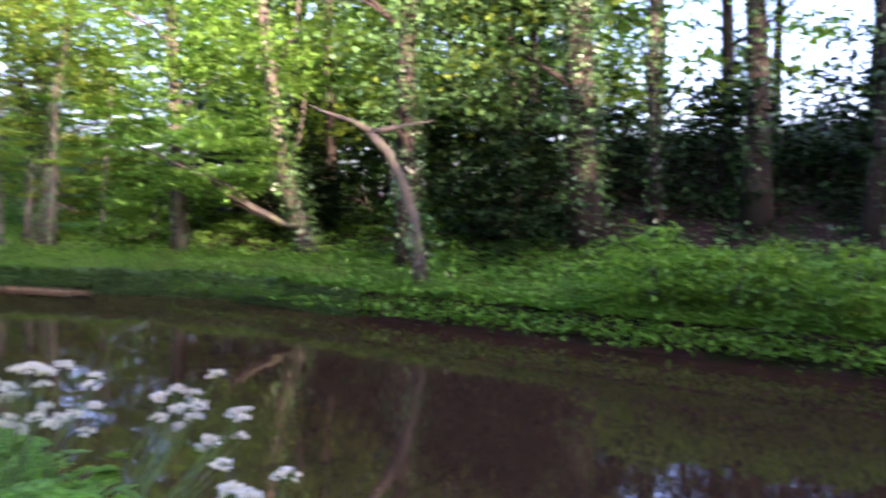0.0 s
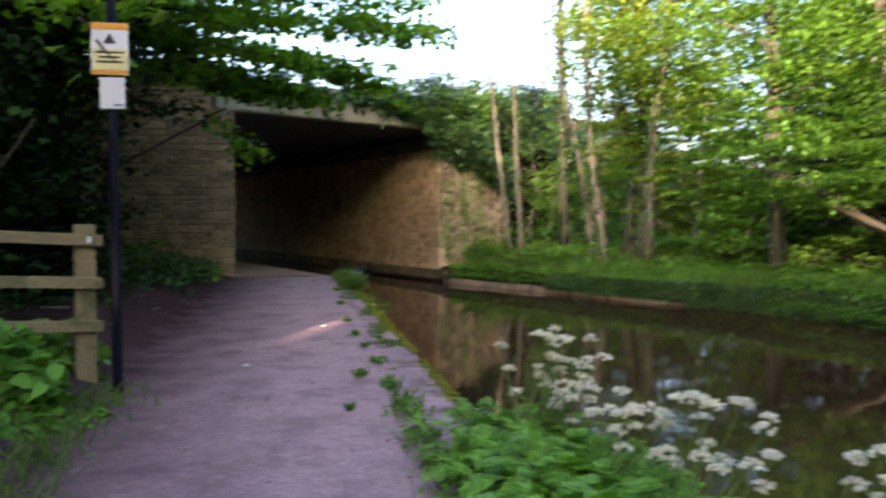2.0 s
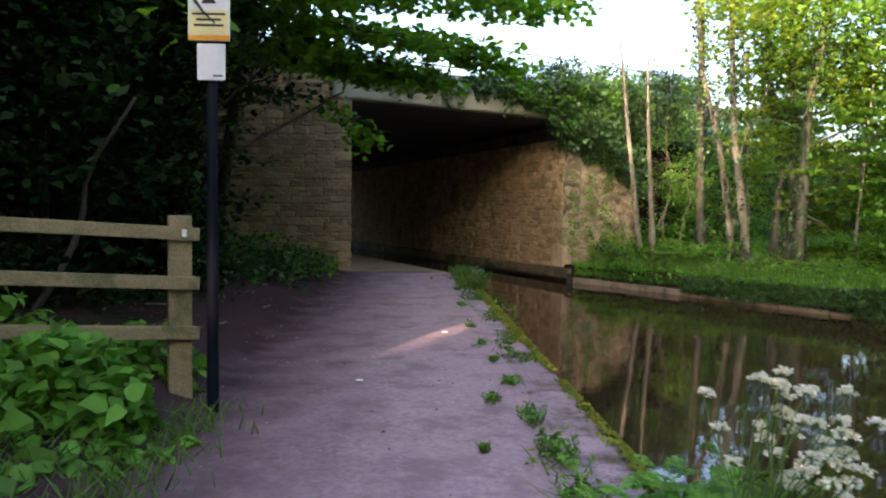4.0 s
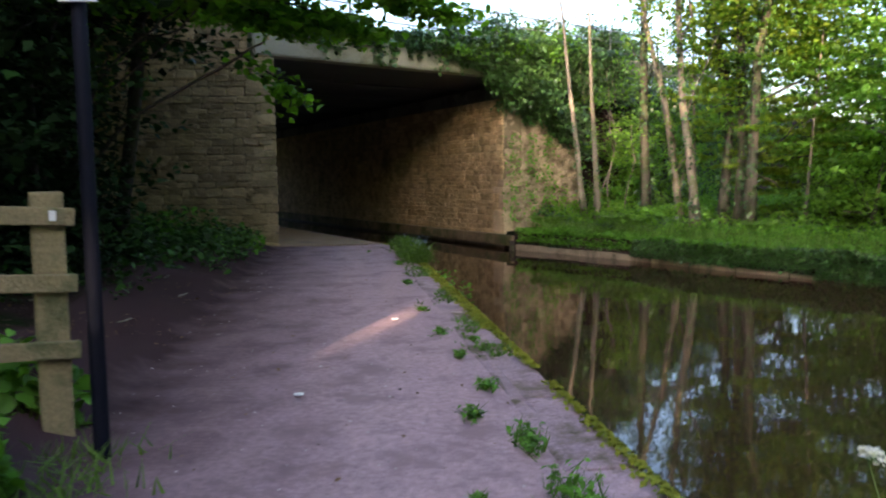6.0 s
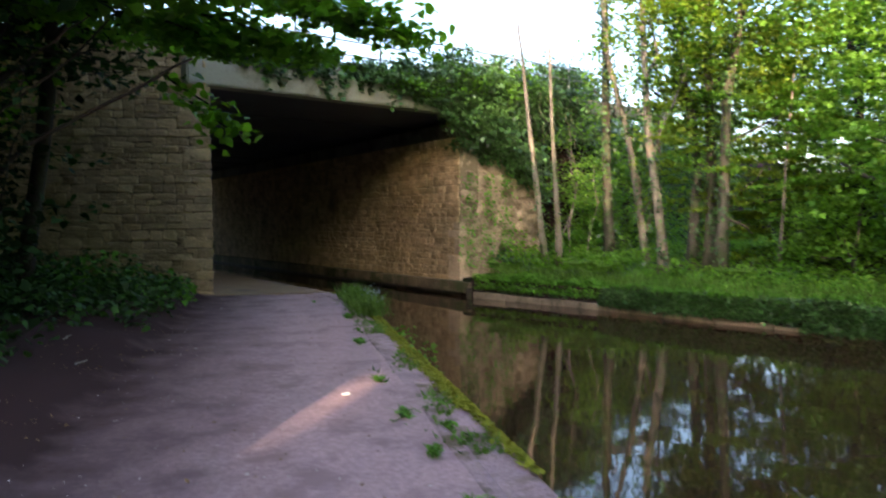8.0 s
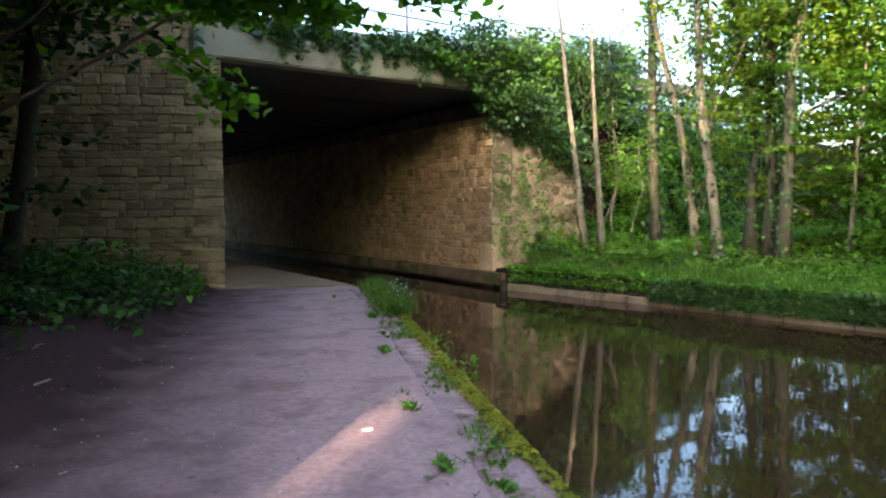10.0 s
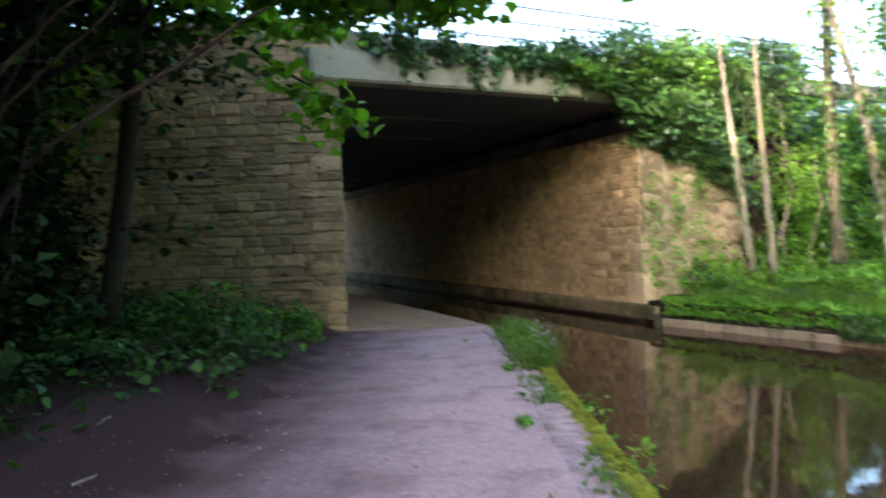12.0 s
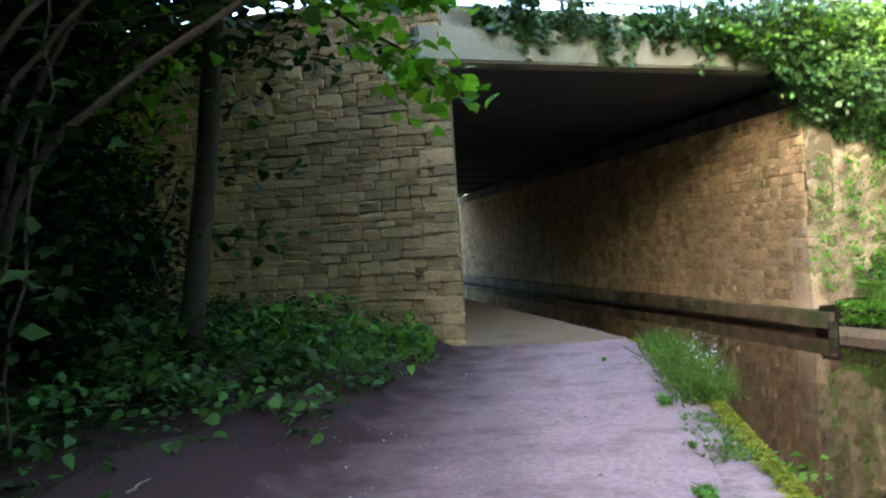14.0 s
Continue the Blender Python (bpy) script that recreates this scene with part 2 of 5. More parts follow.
def clumps(center, radius, n_clump, per, clump_r, flat=0.6, shell=0.35):
    """Points in small clumps scattered through an ellipsoid: uneven outline with gaps."""
    d = rng.normal(size=(n_clump, 3)); d /= np.linalg.norm(d, axis=1, keepdims=True)
    r = rng.uniform(shell, 1, n_clump)[:, None] ** 0.6
    cc = np.array(center) + d * r * np.array(radius) * rng.uniform(0.75, 1.2, (n_clump, 1))
    pts = cc[:, None, :] + rng.normal(size=(n_clump, per, 3)) * np.array([clump_r, clump_r, clump_r * flat])
    return pts.reshape(-1, 3), cc


def tube(points, radii, sides=9, rough=0.0):
    """A tapered tube along points, with rounded end."""
    P = [Vector(p) for p in points]
    verts, faces = [], []
    ref = Vector((0.31, 0.9, 0.2))
    for i, p in enumerate(P):
        t = (P[min(i + 1, len(P) - 1)] - P[max(i - 1, 0)]).normalized()
        u = t.cross(ref)
        if u.length < 0.1:
            u = t.cross(Vector((1, 0, 0)))
        u.normalize(); v = t.cross(u)
        for k in range(sides):
            a = 2 * math.pi * k / sides
            r = radii[i] * (1 + rough * noise.noise(p * 1.7 + Vector((math.cos(a), math.sin(a), 0)) * 1.3))
            verts.append(p + (u * math.cos(a) + v * math.sin(a)) * r)
    for i in range(len(P) - 1):
        for k in range(sides):
            a, b = i * sides + k, i * sides + (k + 1) % sides
            faces.append((a, b, b + sides, a + sides))
    faces.append(tuple(range(sides))[::-1])
    faces.append(tuple(range(len(verts) - sides, len(verts))))
    return verts, faces


def join(parts):
    V, F = [], []
    for v, f in parts:
        o = len(V)
        V += list(v); F += [tuple(i + o for i in q) for q in f]
    return V, F


def smooth(me):
    me.polygons.foreach_set("use_smooth", np.ones(len(me.polygons), dtype=bool))
    return me


def wobble(a, b, n, amount, seed):
    """Points from a to b with a natural bend."""
    a, b = Vector(a), Vector(b)
    out = []
    for i in range(n + 1):
        f = i / n
        p = a.lerp(b, f)
        k = amount * math.sin(math.pi * min(f * 1.0, 1)) + amount * 0.25 * f
        p += Vector((noise.noise(Vector((seed, f * 2.3, 0))), noise.noise(Vector((seed, f * 2.3, 9))), 0)) * k
        out.append(p)
    return out


def box_bm(bm, sx, sy, sz, at=(0, 0, 0), bevel=0.0):
    r = bmesh.ops.create_cube(bm, size=1, matrix=Matrix.Translation(at) @ Matrix.Diagonal((sx, sy, sz, 1)))
    if bevel:
        es = {e for v in r["verts"] for e in v.link_edges}
        bmesh.ops.bevel(bm, geom=list(es), offset=bevel, segments=2, affect="EDGES", profile=0.6)


def part(name, bm, mat, parent, label=""):
    me = bpy.data.meshes.new(name)
    bm.to_mesh(me); bm.free()
    me.materials.append(mat)
    return child(name, me, parent, label)


def box_part(name, size, at, mat, parent, bevel=0.008, label="", rot=None):
    bm = bmesh.new()
    box_bm(bm, *size, bevel=bevel)
    if rot:
        bmesh.ops.transform(bm, matrix=rot, verts=bm.verts)
    bmesh.ops.translate(bm, vec=at, verts=bm.verts)
    return part(name, bm, mat, parent, label)


# ---- plan ----
G0 = np.array([-2.80, 24.52])                    # left end of the bridge's face
GD = np.array([4.95, 2.93]) / np.hypot(4.95, 2.93)  # along the face
H0 = np.array([-2.78, 23.9])                     # line of the embankment's shoulder
HD = np.array([4.95, 4.1]) / np.hypot(4.95, 4.1)
HN = np.array([-HD[1], HD[0]])
GN = np.array([-GD[1], GD[0]])                   # into the bridge
TD = np.array([-0.345, 0.9386])                  # along the tunnel
SLOPE = TD[0] / TD[1]
DECK = 26.0


def interp(y, ys, xs):
    return np.interp(y, ys, xs)


def near_edge(y):
    return np.where(y < 23.0, 0.05, 0.05 + SLOPE * np.maximum(0, np.sqrt((y - 23.0) ** 2 + 0.6) - 0.77 + 0.0))


def far_edge(y):
    x = interp(y, [-300, 6.0, 10.0, 14.0, 18.0, 20.3, 22.5, 24.3, 27.3], [8.8, 8.5, 8.1, 7.8, 7.7, 6.6, 5.4, 4.65, 2.95])
    return np.where(y > 27.3, 2.95 + SLOPE * (y - 27.3), x)


def sstep(a, b, x):
    t = np.clip((x - a) / (b - a), 0, 1)
    return t * t * (3 - 2 * t)


def face_dist(x, y):
    return (x - H0[0]) * HN[0] + (y - H0[1]) * HN[1]


def left_height(a, x, y):
    """Height beside the path, a metres out from its left side."""
    base = 0.10 * sstep(0, 0.3, a) + 0.15 * np.maximum(0, a - 0.1) * sstep(0, 1, a)
    base = np.minimum(base, 2.6)
    s = y - (24.9 + 0.02 * x)
    return base + (4.2 - base) * sstep(0.3, 1.3, s) * sstep(0.45, 0.8, a) * (1 - sstep(49.5, 54.0, y + 0 * x))


def right_height(b, x, y):
    lowest = interp(y, [17, 19, 26, 27], [-0.2, -0.22, -0.26, -0.7])
    bank = lowest + (0.34 + 0 * y) * sstep(0.35, 1.5, b) + interp(y, [-20, 14, 19, 26], [3.1, 2.8, 1.2, 0.6]) * sstep(1.2, 7.5, b)
    s = face_dist(x, y)
    q = (y - 28.05) * 0.943 - (x - 2.72) * 0.333
    behind = np.maximum(sstep(2.4, 4.4, x - 2.72), sstep(0.1, 1.0, q))
    hill = 4.1 * sstep(-3.4, 0.2, s) * np.where(s > 0.0, sstep(0.5, 0.9, b), sstep(0.6, 2.6, b)) * behind * (1 - sstep(53.5, 57.0, y + 0 * x))
    return np.maximum(bank, hill)


# ---- ground ----
def build_ground():
    ys = np.concatenate([[-400, -200, -100, -60, -40, -25, -15, -10, -6, -3], np.arange(-1, 46, 0.35), np.arange(46, 58, 1.0), [60, 64, 70, 80, 100, 140, 200, 300, 500]])
    lo = [500, 250, 120, 60, 35, 22, 15, 11, 8.5, 7, 6, 5, 4.2, 3.5, 2.9, 2.4, 2.0, 1.6, 1.3, 1.0, 0.8, 0.6, 0.45, 0.3, 0.15, 0.0]
    pf = np.linspace(0.06, 0.95, 14)
    ro = [0.02, 0.2, 0.4, 0.6, 0.9, 1.2, 1.6, 2.0, 2.5, 3, 3.6, 4.3, 5, 6, 7, 8.5, 10, 13, 17, 25, 40, 80, 160, 400]
    cols = []
    for y in ys:
        n0, f0 = float(near_edge(np.array(y))), float(far_edge(np.array(y)))
        W = 2.6 if y < 24 else 2.25
        row = []
        for a in lo:
            x = n0 - W - a
            z = float(left_height(a, x, y)) if abs(y) < 90 else 0.3
            z += 0.10 * noise.noise(Vector((x * 0.9, y * 0.9, 0))) * min(1, a * 2) + 0.02 * noise.noise(Vector((x * 4, y * 4, 2)))
            row.append((x, y, z))
        for f in pf:
            x = n0 - W + (W - 0.3) * f
            row.append((x, y, 0.012 * noise.noise(Vector((x * 1.1, y * 0.8, 5))) + 0.006 * noise.noise(Vector((x * 6, y * 6, 1))) - 0.012))
        row.append((n0 - 0.24, y, 0.0)); row.append((n0 - 0.2, y, -1.3)); row.append((f0 - 0.1, y, -1.3))
        for b in ro:
            x = f0 + b
            z = float(right_height(b, x, y)) if abs(y) < 90 else 0.5
            z += 0.13 * noise.noise(Vector((x * 0.8, y * 0.8, 3))) * min(1, b) + 0.03 * noise.noise(Vector((x * 3, y * 3, 4))) * min(1, b)
            if 27.9 < y < 56 and b <= 0.4:
                z = -1.25
            row.append((x, y, z))
        cols.append(row)
    n = len(cols[0])
    verts = [p for r in cols for p in r]
    faces = [(i * n + j, i * n + j + 1, (i + 1) * n + j + 1, (i + 1) * n + j) for i in range(len(cols) - 1) for j in range(n - 1)]
    me = mesh_from("ground", verts, faces, M_SOIL)
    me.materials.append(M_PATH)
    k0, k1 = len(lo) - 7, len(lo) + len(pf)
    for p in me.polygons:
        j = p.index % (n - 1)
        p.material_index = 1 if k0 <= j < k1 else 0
    smooth(me)
    return tagged(new("ground", me), "brown gravel towpath between dark earth canal banks", "ground", kind="structure")


ground = build_ground()

wy = np.concatenate([[-400, -100, -30], np.arange(-10, 60, 1.0), [80, 150, 400]])
wv, wf = [], []
for y in wy:
    wv += [(float(near_edge(np.array(y))) - 0.2, y, WATER), (float(far_edge(np.array(y))) + 0.3, y, WATER)]
for i in range(len(wy) - 1):
    wf.append((2 * i, 2 * i + 1, 2 * i + 3, 2 * i + 2))
tagged(new("water", mesh_from("water", wv, wf, M_WATER)), "still dark brown canal water reflecting trees", "water", kind="structure")


# ---- bridge ----
def prism(poly, z0, z1):
    n = len(poly)
    v = [(x, y, z0) for x, y in poly] + [(x, y, z1) for x, y in poly]
    f = [tuple(range(n))[::-1], tuple(range(n, 2 * n))] + [(i, (i + 1) % n, n + (i + 1) % n, n + i) for i in range(n)]
    return v, f


def gp(u, s=0.0, along=None):
    """Plan point u metres along the bridge's face, s into it."""
    q = G0 + GD * u + (GN * s if along is None else TD * along)
    return (float(q[0]), float(q[1]))


bridge = tagged(new("road_bridge"), "concrete road bridge with ivy-grown parapet over the canal", "bridge")
SOF = 3.74
def dp(u, k):
    q = G0 + GD * u + GN * 0.42 + TD * k
    return (float(q[0]), float(q[1]))


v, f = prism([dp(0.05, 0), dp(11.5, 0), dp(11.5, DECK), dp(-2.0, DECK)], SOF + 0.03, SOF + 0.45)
child("deck", mesh_from("deck", v, f, M_SOFFIT), bridge, "concrete deck underside with shade put into its colour")
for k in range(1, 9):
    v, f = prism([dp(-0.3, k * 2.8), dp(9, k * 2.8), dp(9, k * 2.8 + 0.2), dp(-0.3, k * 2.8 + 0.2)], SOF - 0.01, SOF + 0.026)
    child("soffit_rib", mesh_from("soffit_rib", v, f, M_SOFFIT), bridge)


def bevelled(name, poly, z0, z1, mat, parent, label="", off=0.03):
    v, f = prism(poly, z0, z1)
    bm = bmesh.new()
    vs = [bm.verts.new(p) for p in v]
    for q in f:
        bm.faces.new([vs[i] for i in q])
    bmesh.ops.bevel(bm, geom=list(bm.edges), offset=off, segments=2, affect="EDGES")
    return part(name, bm, mat, parent, label)


bevelled("fascia_beam", [gp(0, 0), gp(11, 0), gp(11, 0.4), gp(0, 0.4)], SOF, SOF + 0.47, M_CONC, bridge, "pale stained concrete edge beam")
for k in range(6):
    u = 0.05 + 2.6 * k
    bevelled("parapet_panel", [gp(u, 0.20), gp(u + 2.585, 0.20), gp(u + 2.585, 0.45), gp(u, 0.45)], SOF + 0.47, SOF + 0.82, M_CONC, bridge, "grey concrete parapet panel", 0.015)


def wall_poly(name, line, z0, z1, mat, label, thick=0.5):
    """A wall with thickness along a plan line; its left-hand side is the back."""
    L = [Vector((x, y, 0)) for x, y in line]
    off = []
    for i, p in enumerate(L):
        t = (L[min(i + 1, len(L) - 1)] - L[max(i - 1, 0)]).normalized()
        off.append(p + Vector((-t.y, t.x, 0)) * thick)
    vs, fs = prism([(p.x, p.y) for p in L] + [(p.x, p.y) for p in reversed(off)], z0, z1)
    return tagged(new(name, mesh_from(name, vs, fs, mat)), label, "wall", kind="structure")


PIER = (-2.5, 24.72)
WING = (-9.5, 25.3)
wall_poly("wall_wing", [(PIER[0] - 0.03, PIER[1] + 0.06), (WING[0], WING[1] + 0.06)][::-1], -0.3, 4.72, M_MORTAR, "coursed sandstone rubble wing wall beside the towpath")
tun = lambda p, s: (p[0] + TD[0] * s, p[1] + TD[1] * s)
wall_poly("wall_tunnel_left", [tun((PIER[0] - 0.04, PIER[1]), 0.45), tun((PIER[0] - 0.04, PIER[1]), 26)], -0.3, 3.72, M_MORTAR, "sandstone abutment wall inside the bridge")
RW = (2.86, 28.12)
wall_poly("wall_tunnel_right", [tun(RW, 27), RW], -0.4, 3.27, M_MORTAR, "coursed sandstone abutment wall above the water")
wall_poly("wall_bearing", [tun((RW[0] + 0.02, RW[1]), 26.4), (RW[0] + 0.02, RW[1])], 3.27, 3.61, M_BEAM, "stained concrete bearing beam")



# ---- stonework ----
def stone_variants(n, seed):
    """Unit stones (1 x 1 face in x and z, front towards -y) with rounded uneven outlines and split faces."""
    r = random.Random(seed)
    out = []
    for _ in range(n):
        j = lambda a: r.uniform(-a, a)
        ring = []
        for cx, cz, first in ((-1, -1, 0), (1, -1, 1), (1, 1, 0), (-1, 1, 1)):
            cut, cuz = r.uniform(0.03, 0.13), r.uniform(0.06, 0.24)
            side, base = (cx * (0.5 - r.uniform(0, .05)), cz * (0.5 - cuz)), (cx * (0.5 - cut), cz * (0.5 - r.uniform(-.01, .08)))
            ring += [base, side] if first else [side, base]
            ring.append((j(.2), -0.5 + r.uniform(-.03, .07)) if (cx, cz) == (-1, -1) else (0.5 - r.uniform(-.01, .04), j(.15)) if (cx, cz) == (1, -1) else
                        (j(.2), 0.5 - r.uniform(-.03, .07)) if (cx, cz) == (1, 1) else (-0.5 + r.uniform(-.01, .04), j(.15)))
        tilt_x, tilt_z = j(.5), j(.45)
        v = [(x * 1.02, 0.15, z * 1.02) for x, z in ring]
        v += [(x, -0.55 + tilt_x * x + j(.12), z) for x, z in ring]
        v += [(x * 0.84 + j(.03), -1.0 + tilt_x * x * 1.3 + tilt_z * z + j(.2), z * 0.72 + j(.05)) for x, z in ring]
        f = [(i, (i + 1) % 12, 12 + (i + 1) % 12, 12 + i) for i in range(12)] + [(12 + i, 12 + (i + 1) % 12, 24 + (i + 1) % 12, 24 + i) for i in range(12)]
        f += [(24, 25, 26, 27), (24, 27, 28, 35), (28, 29, 34, 35), (29, 30, 33, 34), (30, 31, 32, 33)]
        out.append((v, f))
    return out


STONES = stone_variants(28, 5)
STONE_MESHES = [smooth(mesh_from("stone", v, f, M_STONE)) for v, f in STONES]
for me in STONE_MESHES:
    me.polygons.foreach_set("use_smooth", np.zeros(len(me.polygons), dtype=bool))


def coursed_wall(owner, a, b, z0, z1, out, near, limit, seed, hmin=0.12, hmax=0.25, lmin=0.2, lmax=0.58, depth=0.055, meshes=None, mat=None):
    """Stones along the plan line a to b; the first `limit` nearer than `near` metres from a are pieces, the others are joined."""
    r = random.Random(seed)
    meshes, mat = meshes or STONE_MESHES, mat or M_STONE
    a, b = Vector((*a, 0)), Vector((*b, 0))
    t = (b - a).normalized(); L = (b - a).length
    o = Vector((*out, 0)).normalized()
    X = t if t.cross(-o).z > 0 else -t         # right-handed frame: X, back, up
    R = Matrix((X, -o, Vector((0, 0, 1)))).transposed().to_4x4()
    made, rest = 0, []

    def lay(u0, u1, zz, hh):
        nonlocal made
        u0, u1 = max(u0, 0.0), min(u1, L)
        if u1 - u0 < 0.05 or hh < 0.03:
            return
        p = a + t * ((u0 + u1) / 2) + Vector((0, 0, zz + hh / 2))
        M = Matrix.Translation(p) @ R @ Matrix.Rotation(r.gauss(0, 0.045), 4, "Y") @ Matrix.Diagonal((u1 - u0 - r.uniform(-0.004, 0.008), depth * r.uniform(0.55, 1.6), hh - r.uniform(-0.006, 0.006), 1))
        k = r.randrange(len(meshes))
        if u0 < near and made < limit:
            ob = new("stone", meshes[k]); ob.parent = owner; ob.matrix_world = M; made += 1
        else:
            rest.append((k, M))

    def row(u0, u1, zz, hh):
        u = u0
        while u < u1 - 0.02:
            l = r.uniform(lmin, lmax)
            e = u1 if u + l > u1 - lmin * 0.7 else u + l
            lay(u, e, zz, hh)
            u = e

    z = z0
    while z < z1 - 0.05:
        H = min(2 * r.uniform(hmin, hmax), z1 - z)      # a lift of about two courses, broken up along its length
        if z1 - z - H < hmin:
            H = z1 - z
        u = -r.uniform(0, 0.3)
        while u < L:
            w = r.uniform(0.6, 2.2)
            k = r.random()
            if k < 0.06:
                w = r.uniform(0.18, 0.36)
                lay(u, u + w, z, H)
            elif k < 0.86:
                c = r.uniform(0.36, 0.64) * H
                row(u, u + w, z, c); row(u, u + w, z + c, H - c)
            else:
                c, d = r.uniform(0.25, 0.38) * H, r.uniform(0.6, 0.72) * H
                row(u, u + w, z, c); row(u, u + w, z + c, d - c); row(u, u + w, z + d, H - d)
            u += w
        z += H
    if rest:
        V, F = [], []
        for k, M in rest:
            o_ = len(V)
            V += [M @ Vector(v) for v in STONES[k % len(STONES)][0]]; F += [tuple(i + o_ for i in q) for q in STONES[k % len(STONES)][1]]
        ob = child("far_stones", mesh_from("far_stones", V, F, mat), owner)
        tagged(ob, kind="stuff")


# ---- plants ----
GAP_AT, GAP_WAY = np.array([-1.03, 15.1, 0.0]), -np.array(SUN_DIR)      # a small gap in the foliage lets one beam reach the path


GAP_SIDE = np.array([GAP_WAY[1], -GAP_WAY[0], 0.0]) / np.hypot(GAP_WAY[0], GAP_WAY[1])
GAP_RISE = np.cross(GAP_SIDE, GAP_WAY)


def beam_gap(P, wide=0.22, high=0.41):
    """Leave out the leaves inside a narrow upright slit along the sun's way."""
    d = P - GAP_AT
    return P[(np.abs(d @ GAP_SIDE) / wide) ** 2 + (np.abs(d @ GAP_RISE) / high) ** 2 > 1]


def trunk_with_limbs(path, r0, r1, limbs, sides=10):
    n = len(path)
    flare = [1.45 if i == 0 else 1.0 for i in range(n)]
    parts = [tube(path, [(r0 + (r1 - r0) * i / (n - 1)) * flare[i] for i in range(n)], sides, 0.25)]
    for a, b, ra in limbs:
        pts = wobble(a, b, 5, 0.18 * (Vector(b) - Vector(a)).length, ra * 37 + a[2])
        parts.append(tube(pts, [ra * (1 - 0.8 * i / 5) for i in range(6)], 6, 0.2))
    return join(parts)


def on_path(path, f):
    k = f * (len(path) - 1); i = min(int(k), len(path) - 2)
    return path[i].lerp(path[i + 1], k - i)


def ivy_on(path, r, n, z_hi=99, size=0.075):
    P = []
    O = []
    for _ in range(n):
        f = random.random() ** 0.8
        p = on_path(path, f)
        if p.z > z_hi:
            continue
        a = random.uniform(0, 2 * math.pi)
        o = Vector((math.cos(a), math.sin(a), 0.15))
        P.append(p + o * (r + abs(random.gauss(0, 0.04 + 0.35 * r)))); O.append(o)
    return leaves(np.array(P), size, 0.0, 1.0, 0.9, 0.4, np.array(O)) if P else np.zeros((0, 4, 3))


def tree(path, r0, r1, crown, bark, leaf, size, label, group="", ivy=0, ivy_hi=99, n_limb=8, name="tree", up=0.5):
    """path: trunk points; crown: list of (centre, radii, clumps, leaves a clump, clump radius, flatness)."""
    path = [Vector(p) for p in path]
    t = tagged(new(name), label, "tree", group)
    pts, cents = [], []
    for c, rad, nc, per, cr, flat in crown:
        p, cc = clumps(c, rad, nc, per, cr, flat)
        pts.append(p); cents.append(cc)
    limbs = []
    if cents:
        cents = np.concatenate(cents)
        for i in range(n_limb):
            c = Vector(cents[random.randrange(len(cents))])
            zt = max(path[0].z + 0.5, c.z - 0.5 * (Vector((c.x, c.y, 0)) - Vector((path[-1].x, path[-1].y, 0))).length - 0.3)
            f = min(0.97, max(0.15, (zt - path[0].z) / max(0.1, path[-1].z - path[0].z)))
            limbs.append((on_path(path, f), c, r0 * 0.32))
    v, f = trunk_with_limbs(path, r0, r1, limbs)
    child("trunk", smooth(mesh_from("trunk", v, f, bark)), t)
    if pts:
        P = np.concatenate(pts)
        P = beam_gap(P[P[:, 2] > 0.25])
        child("crown", quads_mesh("crown", leaves(P, size, up, 0.2), leaf), t)
    if ivy:
        child("ivy", quads_mesh("ivy", ivy_on(path, r0, ivy, ivy_hi), M_IVY), t, "dark glossy climbing ivy")
    return t


def stuff(name, V, mat, label, category):
    return tagged(new(name, quads_mesh(name, V, mat)), label, category, kind="stuff")


def ground_right(b, y):
    x = far_edge(y) + b
    return x, right_height(b, x, y)


def carpet_right(n, b0, b1, y0, y1, h, power=1.0):
    y = rng.uniform(y0, y1, n); b = b0 + (b1 - b0) * rng.uniform(0, 1, n) ** power
    x, z = ground_right(b, y)
    tuft = 0.6 + 0.7 * np.array([noise.noise(Vector((float(p), float(q), 0))) for p, q in zip(x * 1.4, y * 1.4)])
    return np.stack([x, y, z + rng.uniform(0.0, 1, n) * h * np.clip(tuft, 0.1, 1.3)], 1)


def carpet_left(n, a0, a1, y0, y1, h, power=1.0):
    y = rng.uniform(y0, y1, n); a = a0 + (a1 - a0) * rng.uniform(0, 1, n) ** power
    x = near_edge(y) - 2.6 - a
    z = left_height(a, x, y)
    keep = np.array([noise.noise(Vector((float(p), float(q), 4))) for p, q in zip(x * 1.1, y * 1.1)])
    P = np.stack([x, y, z + rng.uniform(0.0, 1, n) * h * np.clip(0.7 + keep, 0.1, 1.3)], 1)
    return P[keep > -0.22]


LABEL_BANK = "slender pale tree trunk with fresh green leaves on the canal bank"
# slim trunks before the bridge's right end
tree(wobble((4.64, 27.2, 0.3), (4.15, 27.4, 5.0), 5, 0.12, 1.0) + [Vector((4.08, 27.4, 5.5)), Vector((4.02, 27.42, 6.3)), Vector((4.04, 27.4, 7.2))], 0.072, 0.010, [], M_BARK_PALE, M_LEAF, 0.09, "slim pale trunk leaning on the ferny bank", "slim trunks by the bridge", 420, 3.0)
tree(wobble((4.86, 26.9, 0.2), (4.66, 27.0, 5.0), 5, 0.10, 2.0) + [Vector((4.64, 27.0, 5.6)), Vector((4.58, 27.0, 6.8))], 0.072, 0.010, [], M_BARK_PALE, M_LEAF, 0.09, "slim reddish-pale trunk on the ferny bank", "slim trunks by the bridge", 200, 2.2)
